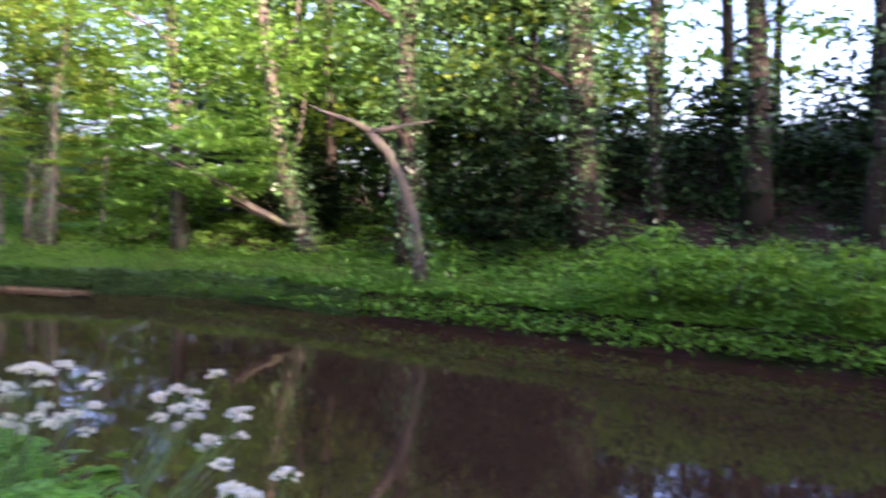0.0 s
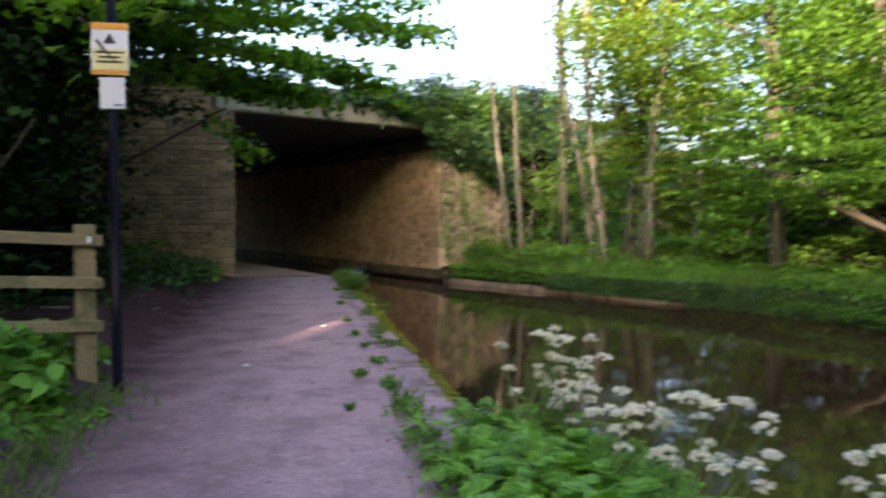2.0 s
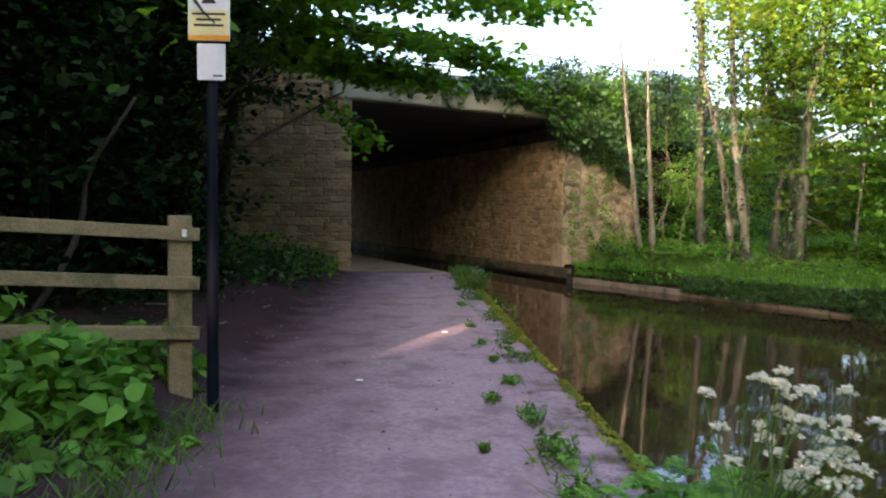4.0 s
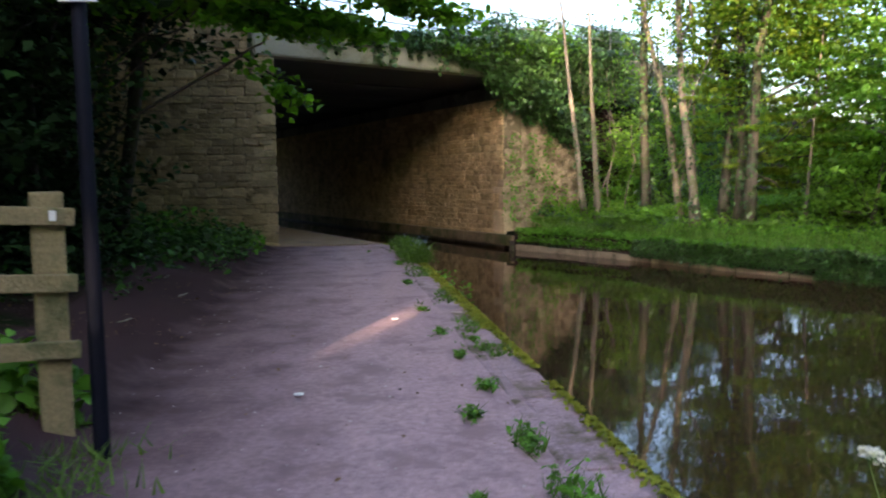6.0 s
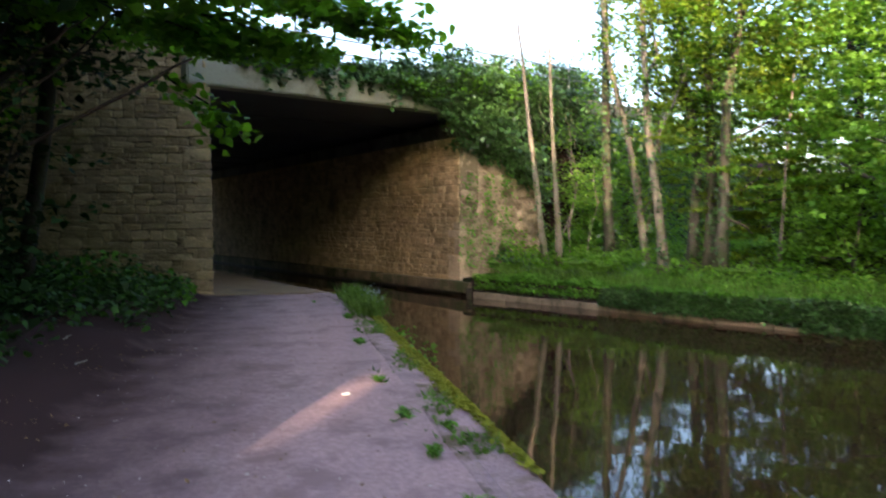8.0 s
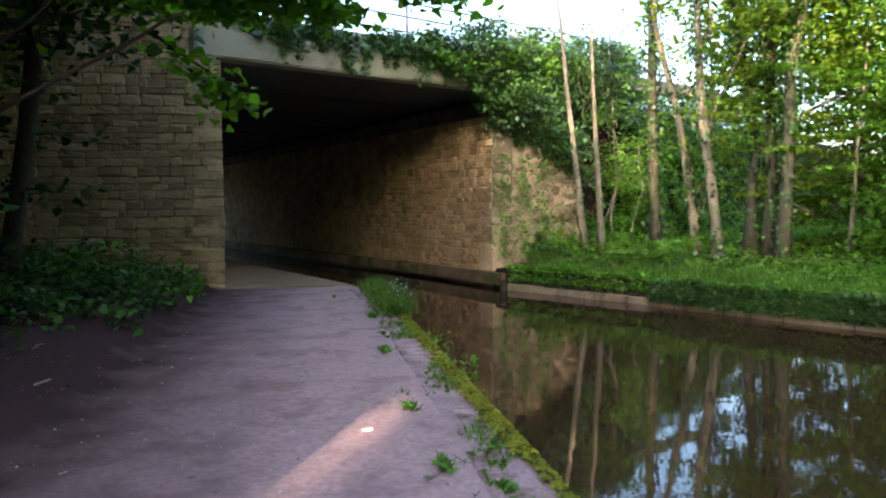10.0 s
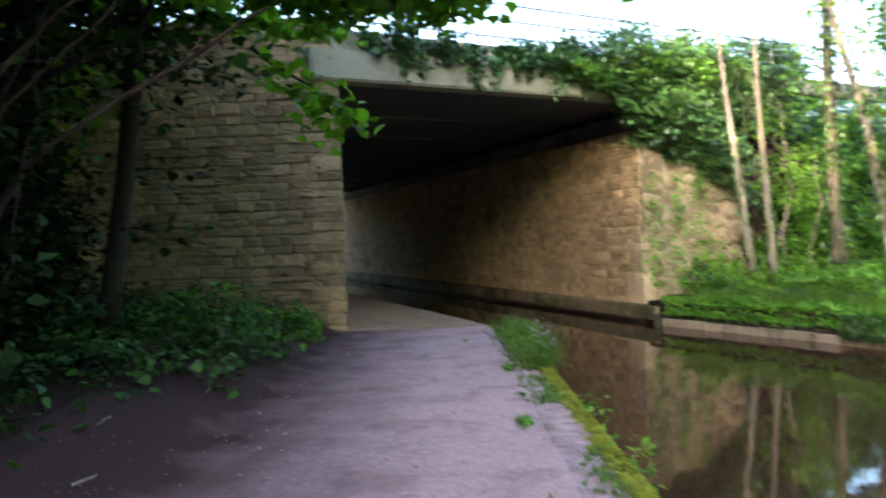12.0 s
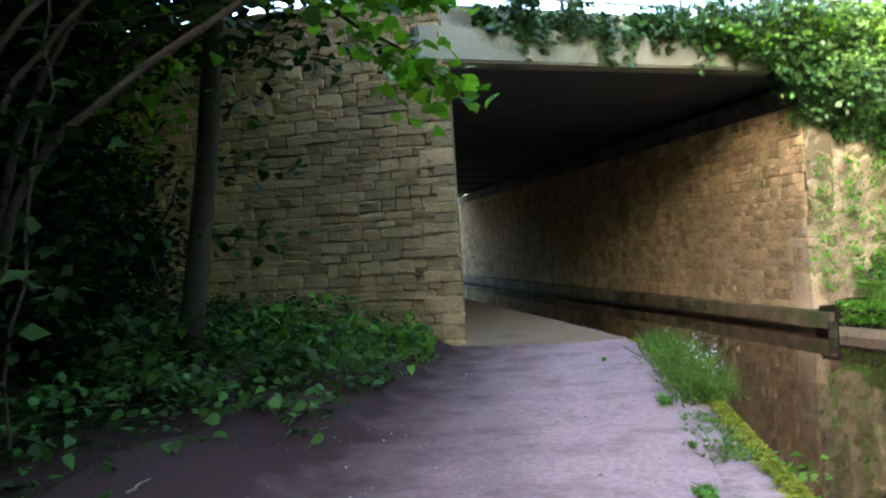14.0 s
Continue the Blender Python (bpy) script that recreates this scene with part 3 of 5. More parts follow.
# high crowns here and on the last trunk are added to hide reflected sky
tree(wobble((6.27, 27.4, 0.2), (6.05, 27.5, 9.5), 8, 0.15, 3.0), 0.12, 0.06, [((6.4, 27.6, 4.2), (0.8, 0.8, 1.6), 14, 30, 0.22, 0.4), ((6.4, 27.4, 9.0), (1.8, 1.8, 1.5), 50, 50, 0.35, 0.4)], M_BARK, M_LEAF, 0.10, "ivy-clad slim tree trunk on the bank", "slim trunks by the bridge", 1300)
tree([(6.56, 26.1, 0.15), (6.5, 26.15, 0.9), (6.42, 26.2, 1.56), (6.3, 26.25, 2.5), (6.18, 26.3, 3.25), (5.98, 26.4, 4.1), (5.82, 26.5, 4.85), (5.7, 26.5, 6.4)], 0.09, 0.05, [((6.6, 26.2, 2.0), (0.7, 0.7, 1.2), 10, 26, 0.2, 0.3)], M_BARK_PALE, M_LEAF, 0.09, "bent slim tree with a kinked stem", "slim trunks by the bridge", 600)
tree(wobble((6.46, 25.1, 0.1), (6.1, 25.3, 4.7), 5, 0.12, 5.0) + [Vector((6.0, 25.3, 7.0)), Vector((6.1, 25.3, 9.6))], 0.10, 0.05, [((6.9, 25.2, 3.6), (1.0, 0.9, 1.6), 22, 34, 0.24, 0.35), ((6.6, 25.2, 6.2), (0.9, 0.9, 1.2), 16, 34, 0.25, 0.4), ((6.6, 25.0, 9.2), (2.0, 2.0, 1.6), 60, 50, 0.35, 0.4)], M_BARK_PALE, M_LEAF, 0.10, LABEL_BANK, "slim trunks by the bridge", 800)

for x, y, dx, h, rr in [(5.25, 27.6, 0.15, 3.0, 0.022), (5.42, 27.5, -0.1, 3.6, 0.026), (5.6, 27.3, 0.25, 2.6, 0.02), (7.0, 26.2, -0.2, 5.2, 0.045), (8.3, 23.9, 0.3, 4.0, 0.04)]:
    z = float(right_height(np.array(x) - far_edge(np.array(y)), np.array(x), np.array(y))) - 0.1
    tree(wobble((x, y, z), (x + dx, y, z + h), 6, 0.3, x * 3), rr, rr * 0.35, [((x + dx, y, z + h * 0.8), (0.5, 0.5, 0.8), 12, 22, 0.16, 0.3)], M_BARK_PALE, M_LEAF, 0.09, "thin pale sapling among the ferns on the bank", "bank saplings", n_limb=4, name="sapling")

# leafy trees along the far bank
BANK = [((7.25, 25.4, 0.2), (7.2, 25.5, 8.0), 0.11, M_LEAF_YEL), ((7.45, 25.0, 0.2), (7.4, 25.1, 9.0), 0.13, M_LEAF_YEL), ((7.3, 24.4, 0.1), (7.75, 24.2, 8.5), 0.12, M_LEAF),
        ((8.68, 21.1, 0.2), (8.3, 21.4, 10.5), 0.16, M_LEAF)]
for i, (p, q, r, lm) in enumerate(BANK):
    c = Vector(q)
    tree(wobble(p, q, 7, 0.3, 11 + i * 3.1), r, r * 0.45,
         [((c.x + 1.2, c.y + 0.5, 2.9), (2.0, 1.9, 2.2), 85, 60, 0.22, 0.12), ((c.x + 0.5, c.y, 6.2), (2.2, 2.2, 2.6), 115, 60, 0.34, 0.3), ((c.x + 0.2, c.y - 0.8, 9.8), (3.1, 3.1, 2.5), 150, 50, 0.4, 0.4)],
         M_BARK, lm, 0.125, "leafy bright green tree with ivy on its trunk on the bank", "trees on the far bank", 1500, 8)
tree([(10.11, 18.5, 0.2), (9.95, 18.65, 1.0), (9.71, 18.86, 2.03), (9.55, 19.0, 3.5), (9.28, 19.2, 6.2), (9.2, 19.2, 11.0)], 0.19, 0.09,
     [((9.6, 19.0, 5.0), (2.4, 2.2, 2.0), 90, 60, 0.34, 0.25), ((9.2, 18.6, 9.4), (3.0, 3.0, 2.8), 130, 60, 0.4, 0.4), ((8.6, 19.6, 2.4), (1.6, 1.5, 0.9), 60, 60, 0.28, 0.18)], M_BARK, M_LEAF, 0.12, "leaning ivy-covered tree on the wooded bank", "trees on the far bank", 2600, 7)
# bent stem with a forked top
fork = tagged(new("bent_tree"), "bent pinkish-brown trunk forking into two bare limbs", "tree")
v, f = trunk_with_limbs([Vector(p) for p in [(8.16, 13.5, -0.15), (8.12, 13.58, 0.6), (8.08, 13.62, 1.1), (7.95, 13.78, 1.7), (7.8, 13.95, 2.15), (7.6, 14.15, 2.48)]], 0.105, 0.07,
                        [((7.6, 14.15, 2.48), (6.95, 14.8, 2.85), 0.06), ((7.62, 14.13, 2.46), (8.25, 13.45, 2.66), 0.055), ((8.12, 13.55, 0.5), (7.6, 13.2, 0.45), 0.04)])
child("trunk", smooth(mesh_from("trunk", v, f, M_BARK)), fork)
child("ivy", quads_mesh("ivy", ivy_on([Vector((8.16, 13.5, 0)), Vector((8.08, 13.62, 1.2))], 0.13, 120), M_IVY), fork)
IVYED = [((9.68, 15.2, 0.1), (9.55, 15.3, 12.0), 0.20, 5200, M_LEAF), ((11.17, 12.4, 0.6), (10.8, 12.9, 12.5), 0.27, 7500, M_LEAF), ((11.72, 11.4, 0.9), (11.6, 11.6, 11.0), 0.11, 1500, M_LEAF_YEL),
         ((11.92, 9.8, 1.0), (11.8, 10.1, 12.0), 0.20, 2600, M_LEAF), ((11.86, 8.1, 0.9), (11.8, 8.4, 11.0), 0.14, 1500, M_LEAF), ((12.2, 5.6, 1.0), (12.0, 5.8, 12.0), 0.2, 500, M_LEAF)]
for i, (p, q, r, ni, lm) in enumerate(IVYED):
    c = Vector(q)
    # the 10.8 m crown is out of view, added to shade the bank
    tree(wobble(p, q, 7, 0.35, 31 + i * 2.7), r, r * 0.5,
         [((c.x, c.y, 6.0), (2.1, 2.1, 1.7), 40 if i < 2 else 3, 50, 0.34, 0.3), ((c.x, c.y, 3.6), (1.8, 1.8, 1.0), 24 if i < 2 else 1, 50, 0.3, 0.25), ((c.x, c.y, 10.8), (3.0, 3.0, 2.2), 95, 50, 0.4, 0.45)],
         # ivy leaf on three crowns puts the wood's shade into their colour
         M_BARK_DARK, M_IVY if i in (0, 1, 3) else lm, 0.13, "tall woodland tree thickly clad in dark ivy", "trees on the far bank", ni, 9)
# woodland behind
for i in range(44):
    y = -6 + i * 0.98 + random.uniform(-0.6, 0.6)
    x = random.uniform(14.5, 25) - (2.0 if 13 < y < 26 else 0)
    h = random.uniform(8, 13)
    sparse = 0.03 if y < 11 else 0.5 if y < 14.5 else 1.15
    # every third crown here takes the darker leaf as painted shade
    tree(wobble((x, y, 0.5), (x + random.uniform(-0.5, 0.5), y, h), 5, 0.4, 60 + i), 0.16, 0.07,
         [((x, y, h * 0.42), (2.4, 2.2, 2.4), int(36 * sparse), 34, 0.42, 0.3), ((x, y, h * 0.8), (2.6, 2.4, 2.8), int((42 if y > 14 else 34) * sparse), 30, 0.5, 0.4)], M_BARK_DARK,
         M_LEAF_YEL if i % 3 == 0 else M_LEAF_SHADE if i % 3 == 1 and 12 < y < 30 else M_LEAF, 0.2, "slender woodland tree with thin spring leaves", "woodland trees", 0, n_limb=6)
for i, (x, y) in enumerate([(14.4, 20.4), (16.2, 18.2), (15.0, 23.2), (16.5, 25.5)]):
    tree(wobble((x, y, 0.6), (x + 0.2, y, 6.5), 5, 0.3, 300 + i), 0.09, 0.04, [((x, y, 4.7), (1.9, 1.9, 1.5), 60, 40, 0.34, 0.3)], M_BARK_DARK, M_LEAF, 0.15, "slender woodland tree with thin spring leaves", "woodland trees", n_limb=6)
# tall, mostly unseen trees added behind and beside the walk to block the sun
BEHIND = [(-16, -16), (-11, -18), (-6.5, -15), (-3.5, -20), (1.0, -22), (6.0, -19), (10.5, -14), (-20, -8), (-14, -4), (-13, 9), (-11, 16), (13, -6), (-19, 3), (-9.0, -8.0), (-16, 16), (-15, 24), (3.5, -16), (8.0, -11), (14, -13), (-9.6, -12), (-7.8, -10.5), (-17, -1), (-22, -3), (-14.5, -8), (-18.5, -11.5), (-24, -9), (-17.5, 8)]
for i, (x, y) in enumerate(BEHIND):
    h = random.uniform(16, 18) if x > 3 else 10.0 if x in (-9.6, -7.8) else random.uniform(11.0, 12.2) if y < -10 and x > -9 else random.uniform(15.5, 17.5)
    tree(wobble((x, y, 0.3), (x + random.uniform(-0.6, 0.6), y, h), 6, 0.5, 90 + i), 0.28, 0.1,
         [((x, y, h * 0.35), (3.4, 3.2, 3.2), 60, 22, 0.7, 0.6), ((x, y, h * 0.72), (3.8, 3.6, 4.4), 90, 22, 0.8, 0.6)], M_BARK_DARK, M_LEAF, 0.42,
         "tall tree added to block the sun, mostly out of view", "tall towpath trees", 0, n_limb=7)

# unseen dense low wood on both banks, added behind the start to block light
rb = random.Random(21)
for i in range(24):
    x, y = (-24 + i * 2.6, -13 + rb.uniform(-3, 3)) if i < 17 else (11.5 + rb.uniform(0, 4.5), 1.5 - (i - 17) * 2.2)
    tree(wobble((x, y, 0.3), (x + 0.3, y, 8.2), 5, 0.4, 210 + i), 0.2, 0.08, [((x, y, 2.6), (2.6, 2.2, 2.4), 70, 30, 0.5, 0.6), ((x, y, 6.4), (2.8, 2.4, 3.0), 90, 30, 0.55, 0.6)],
         M_BARK_DARK, M_LEAF_DEEP_SHADE, 0.36, "dense unseen tree added behind the start to block light", "dense wood trees", n_limb=5)

# trees added past the bridge to cut light entering the tunnel's far end
for i, (x, y) in enumerate([(-19.5, 72.0), (-14.0, 88.0), (2.0, 74.0), (-17.5, 64.0), (-22.5, 80.0), (5.5, 68.0)]):
    tree(wobble((x, y, 0.0), (x + 0.3, y, 9), 5, 0.4, 170 + i), 0.16, 0.07, [((x, y, 3.0), (2.2, 2.2, 2.6), 80, 34, 0.5, 0.4), ((x, y, 7.0), (2.8, 2.8, 2.6), 60, 34, 0.5, 0.4)], M_BARK_DARK, M_LEAF_YEL, 0.22, "leafy tree added past the bridge to dim the tunnel", "trees past the bridge", n_limb=5)
# dark row added farther off to block the lowest sky
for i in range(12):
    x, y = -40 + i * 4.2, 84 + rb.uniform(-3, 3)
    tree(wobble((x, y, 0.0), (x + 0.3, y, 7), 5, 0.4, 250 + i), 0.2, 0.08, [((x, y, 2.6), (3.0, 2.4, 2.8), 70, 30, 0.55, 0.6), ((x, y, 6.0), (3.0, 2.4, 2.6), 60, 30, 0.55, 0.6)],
         M_BARK_DARK, M_LEAF_DEEP_SHADE, 0.38, "dark tree added past the bridge to block low light", "trees past the bridge", n_limb=4)
# understorey shrubs in the wood
# shrubs past x = 11 take the darker leaf, painting the wood's shade
for i, (x, y, z, rx, rz, n) in enumerate([(9.6, 23.6, 1.2, 1.5, 1.2, 60), (8.6, 22.3, 1.0, 0.9, 0.9, 34), (11.6, 21.2, 1.5, 1.6, 1.5, 60), (12.3, 18.0, 1.6, 1.7, 1.5, 50), (12.0, 15.2, 1.8, 1.3, 1.3, 40),
                                         (13.2, 24.0, 2.4, 2.4, 2.2, 70), (10.5, 27.0, 3.0, 2.2, 2.0, 70), (13.5, 29.5, 5.0, 2.6, 2.4, 70)]):
    tree([(x, y, 0.2), (x + 0.1, y, z * 0.6), (x + 0.2, y, z + rz * 0.4)], 0.05, 0.02, [((x, y, z), (rx, rx, rz), n, 40, 0.26, 0.25)], M_BARK, M_LEAF_SHADE if x > 11 else M_LEAF, 0.11, "leafy green shrub under the trees", "bank shrubs", n_limb=7, name="shrub")
# shrubs whose leaf colour paints the dark gaps of the wood
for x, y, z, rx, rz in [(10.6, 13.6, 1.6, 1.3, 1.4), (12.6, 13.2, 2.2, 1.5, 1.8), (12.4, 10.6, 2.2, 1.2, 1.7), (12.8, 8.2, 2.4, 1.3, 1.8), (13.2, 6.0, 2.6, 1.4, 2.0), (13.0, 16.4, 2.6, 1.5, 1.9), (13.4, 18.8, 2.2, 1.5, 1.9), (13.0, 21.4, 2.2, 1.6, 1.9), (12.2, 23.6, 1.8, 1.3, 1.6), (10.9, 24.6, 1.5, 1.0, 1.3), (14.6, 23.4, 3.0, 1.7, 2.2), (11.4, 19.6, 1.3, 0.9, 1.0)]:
    tree([(x, y, 0.4), (x + 0.1, y, z * 0.6), (x + 0.2, y, z + rz * 0.4)], 0.06, 0.02, [((x, y, z), (rx, rx, rz), 70, 44, 0.28, 0.35)], M_BARK_DARK, M_LEAF_DEEP_SHADE, 0.12, "woodland shrub with the wood's shade put into its colour", "dark wood shrubs", n_limb=6, name="shrub")
# yellow-green bush and dark ivy at the water's edge
for x, y, z, rx, rz, n, lm in [(8.5, 9.9, 0.45, 0.75, 0.6, 44, M_LEAF), (8.75, 8.9, 0.6, 0.8, 0.5, 40, M_LEAF), (8.9, 7.6, 0.5, 0.8, 0.5, 36, M_LEAF)]:
    tree([(x, y, -0.3), (x + 0.05, y, 0.2), (x + 0.1, y, z + 0.2)], 0.04, 0.02, [((x, y, z), (rx, rx, rz), n, 36, 0.17, 0.3)], M_BARK, lm, 0.10, "low bright green bush overhanging the water", "waterside bushes", n_limb=6, name="bush")

# dark hedge on top of the bank
hy = rng.uniform(0, 21.0, 13000); hx = 13.4 + 0.02 * hy + rng.normal(0, 0.35, 13000)
stuff("hedge_leaves", leaves(np.stack([hx, hy, rng.uniform(1.2, 3.15, 13000) + 0.12 * np.sin(hy * 2.1)], 1), 0.13, 0.3), M_IVY, "dark clipped hedge along the top of the bank", "hedge")

# bank cover
P = np.concatenate([carpet_right(22000, 0.05, 2.6, 15, 27.4, 0.17, 1.1), carpet_right(26000, 0.05, 3.0, 3, 15, 0.32, 1.1)])
P = P[face_dist(P[:, 0], P[:, 1]) < 0]
P = np.concatenate([P, carpet_right(9000, -0.03, 1.3, 21.5, 27.3, 0.17), carpet_right(9000, -0.06, 0.4, 3, 16.5, 0.22)])
y = rng.uniform(2, 19, 20000); h = rng.uniform(0, 1, 20000)
P = np.concatenate([P, np.stack([far_edge(y) + 0.14 - 0.34 * rng.uniform(0, 1, 20000) * (1 - h), y, -0.28 + 0.42 * h + rng.normal(0, 0.05, 20000)], 1)])
sy = rng.uniform(20.5, 27.2, 4200); sh = rng.uniform(0, 1, 4200)
P = np.concatenate([P, np.stack([far_edge(sy) - 0.03 + 0.3 * rng.uniform(0, 1, 4200) * sh, sy, -0.20 + 0.22 * sh], 1)])
stuff("bank_herbs", leaves(P, 0.085, 0.5, 0.2, 0.6), M_HERB, "dense fresh green nettles and herbs along the canal bank", "plants")
P = np.concatenate([carpet_right(9000, 0.0, 0.5, 16.5, 24.0, 0.10), carpet_right(22000, 1.8, 14, 2, 29, 0.2), carpet_right(12000, 1.8, 14, 2, 14, 0.3)])
ey = rng.uniform(23.4, 27.2, 900); eh = rng.uniform(0, 1, 900) ** 2
P = np.concatenate([P, np.stack([far_edge(ey) - 0.05 * eh + 0.03, ey, -0.10 - 0.16 * eh], 1)])
h = rng.uniform(0, 1, 15000) ** 0.8; y = 14.5 + 9.6 * rng.uniform(0, 1, 15000) ** 1.15
P = np.concatenate([P, np.stack([far_edge(y) - 0.10 * h - 0.02, y, 0.02 - (0.31 + 0.12 * (y < 20.5) + rng.normal(0, 0.03, 15000)) * h], 1)])
stuff("bank_ivy", leaves(P, 0.075, 0.5, 0.3, 0.9), M_IVY, "dark ivy spilling over the bank edge", "plants")
P = carpet_right(20000, 1.0, 9, 15, 30, 0.40)
stuff("slope_herbs", leaves(P, 0.11, 0.6, 0.2, 0.6), M_LEAF, "bright ferny undergrowth on the wooded slope", "plants")
y = rng.uniform(4, 27, 5200); b = rng.uniform(0.03, 1.0, 5200); x, z = ground_right(b, y)
stuff("bank_grass", blades(np.stack([x, y, z], 1), 0.34, 0.009), M_GRASS, "long grass on the canal bank", "grass")


def fern(x, y, z, r, n=11):
    """Arching fronds with leaflets on both sides."""
    t = tagged(new("fern", None), "bright green fern with arching fronds on the bank", "fern", "ferns")
    for k in range(n):
        a = 2 * math.pi * k / n + random.uniform(-0.2, 0.2)
        L = r * random.uniform(0.8, 1.15)
        spine = [Vector((x + math.cos(a) * L * s * 0.75, y + math.sin(a) * L * s * 0.75, z + L * (1.25 * s - 0.75 * s * s))) for s in np.linspace(0, 1, 9)]
        side = Vector((-math.sin(a), math.cos(a), 0))
        fwd = (spine[-1] - spine[0]).normalized()
        V, F = [], []
        for i in range(19):
            p = on_path(spine, i / 18)
            V += [p, p + Vector((0, 0, 0.004))]
            if i:
                F.append((2 * i - 2, 2 * i, 2 * i + 1, 2 * i - 1))
        for i in range(2, 18):
            p = V[2 * i]
            ll = L * 0.26 * math.sin(math.pi * (0.12 + 0.84 * (1 - i / 18))) + 0.01
            for sgn in (-1, 1):
                tip = p + side * sgn * ll + fwd * ll * 0.35 - Vector((0, 0, ll * 0.25))
                mid = p.lerp(tip, 0.5)
                k = len(V)
                V += [mid + fwd * L * 0.022, tip, mid - fwd * L * 0.022]
                F.append((2 * i, k, k + 1, k + 2))
        child("frond", mesh_from("frond", V, F, M_GRASS), t)
    return t


for fx, fy, fr in [(3.75, 27.3, 0.65), (5.0, 25.3, 0.8), (5.6, 27.2, 0.7), (6.2, 27.9, 0.75), (8.0, 20.6, 0.5), (5.2, 27.7, 0.6), (6.9, 23.2, 0.5), (6.7, 27.0, 0.7), (5.9, 28.5, 0.7), (7.2, 27.6, 0.7), (6.6, 29.0, 0.7), (4.4, 26.6, 0.45)]:
    fern(fx, fy, float(right_height(np.array(fx) - far_edge(np.array(fy)), np.array(fx), np.array(fy))), fr)

# ---- ivy on the bridge ----
V = []
for _ in range(15000):
    u = random.uniform(0.9, 11.0)
    w = noise.noise(Vector((u * 0.9, 3.3, 0)))
    heavy = float(sstep(4.6, 6.6, np.array(u)))
    z_top = SOF + 0.78 + 0.10 * w + 0.16 * heavy
    z_bot = SOF + 0.36 - 0.28 * noise.noise(Vector((u * 1.7, 1.3, 0))) - 0.75 * heavy
    if w < 0.12 and heavy < 0.4 and random.random() < 0.9:
        continue
    z = random.uniform(z_bot, z_top)
    thick = 0.08 + 0.22 * heavy + 0.3 * max(0, w)
    q = G0 + GD * u - GN * (random.uniform(-0.05, thick) - (0.16 if z > SOF + 0.45 and heavy < 0.5 else 0))
    V.append((q[0], q[1], z))
for _ in range(26):
    u = random.uniform(0.8, 7.0); low = SOF + random.uniform(-0.12, 0.32)
    for k in range(random.randint(14, 40)):
        z = low + (SOF + 0.55 - low) * random.random() ** 0.7
        q = G0 + GD * (u + random.gauss(0, 0.035 + 0.12 * (z - low))) - GN * random.uniform(0.02, 0.08)
        V.append((q[0], q[1], z))
V = np.array(V)
ivy = tagged(new("bridge_ivy", quads_mesh("bridge_ivy", leaves(V, 0.10, 0.1, 0.8, 0.9, 0.5, np.tile(np.array([-GN[0], -GN[1], 0.5]), (len(V), 1))), M_IVY)), "glossy dark ivy hanging over the bridge parapet", "ivy", kind="stuff")
P = np.concatenate([clumps(c, r, n, 30, 0.12, 0.9)[0] for c, r, n in [((2.75, 27.75, 3.65), (0.4, 0.3, 0.35), 22), ((3.35, 28.0, 3.5), (0.55, 0.3, 0.40), 30), ((3.95, 28.2, 3.15), (0.5, 0.3, 0.36), 24), ((4.6, 28.5, 2.75), (0.6, 0.3, 0.40), 24)]])
stuff("corner_ivy", leaves(P, 0.10, 0.1, 0.8, 0.9, 0.4, np.tile(np.array([-GN[0], -GN[1], 0.4]), (len(P), 1))), M_IVY, "ivy hanging over the corner of the abutment", "ivy")
for k in range(34):
    u = random.uniform(1.2, 9.0) if k % 3 else random.uniform(5.0, 9.0)
    q = G0 + GD * u - GN * random.uniform(-0.1, 0.15)
    rr = random.uniform(0.12, 0.3) + (0.12 if u > 5.5 else 0)
    P, _ = clumps((q[0], q[1], SOF + random.uniform(0.45, 0.9)), (rr * 1.3, rr * 1.3, rr), 9, 24, 0.10, 0.8)
    stuff("parapet_foliage", leaves(P, 0.09, 0.3, 0.4, 0.8), M_IVY if k % 3 else M_LEAF, "leafy shoots sprouting along the bridge parapet", "plants")
for k in range(46):
    u = random.uniform(5.8, 15); s_ = random.uniform(-2.6, 0.2)
    q = H0 + HD * u + HN * s_
    if q[0] - float(far_edge(np.array(q[1]))) < 1.4:
        continue
    zz = float(right_height(np.array(q[0]) - far_edge(np.array(q[1])), np.array(q[0]), np.array(q[1])))
    P, _ = clumps((q[0], q[1], zz + 0.35), (0.45, 0.45, 0.35), 12, 26, 0.13, 0.5)
    stuff("slope_shoots", leaves(P, 0.095, 0.4, 0.3, 0.8), M_LEAF if k % 2 else M_HERB, "bright green leafy shoots on the embankment", "plants")
for k in range(26):
    q = H0 + HD * random.uniform(6.6, 13.5) + HN * random.uniform(-0.5, 0.6)
    P, _ = clumps((q[0], q[1], SOF + random.uniform(0.8, 1.5)), (0.6, 0.55, 0.5), 16, 28, 0.15, 0.5)
    stuff("embankment_bush", leaves(P, 0.095, 0.3, 0.4, 0.8), M_IVY if k % 4 else M_LEAF, "ivy mound over the bridge's end and embankment", "ivy")
# ivy and brambles on the slope beside the bridge
n = 46000
u = 5.4 + 18 * rng.uniform(0, 1, n) ** 1.4; s = rng.uniform(-4.5, 0.8, n)
X, Y = H0[0] + HD[0] * u + HN[0] * s, H0[1] + HD[1] * u + HN[1] * s
b = X - far_edge(Y)
ok = b > 1.0
X, Y, b, s = X[ok], Y[ok], b[ok], s[ok]
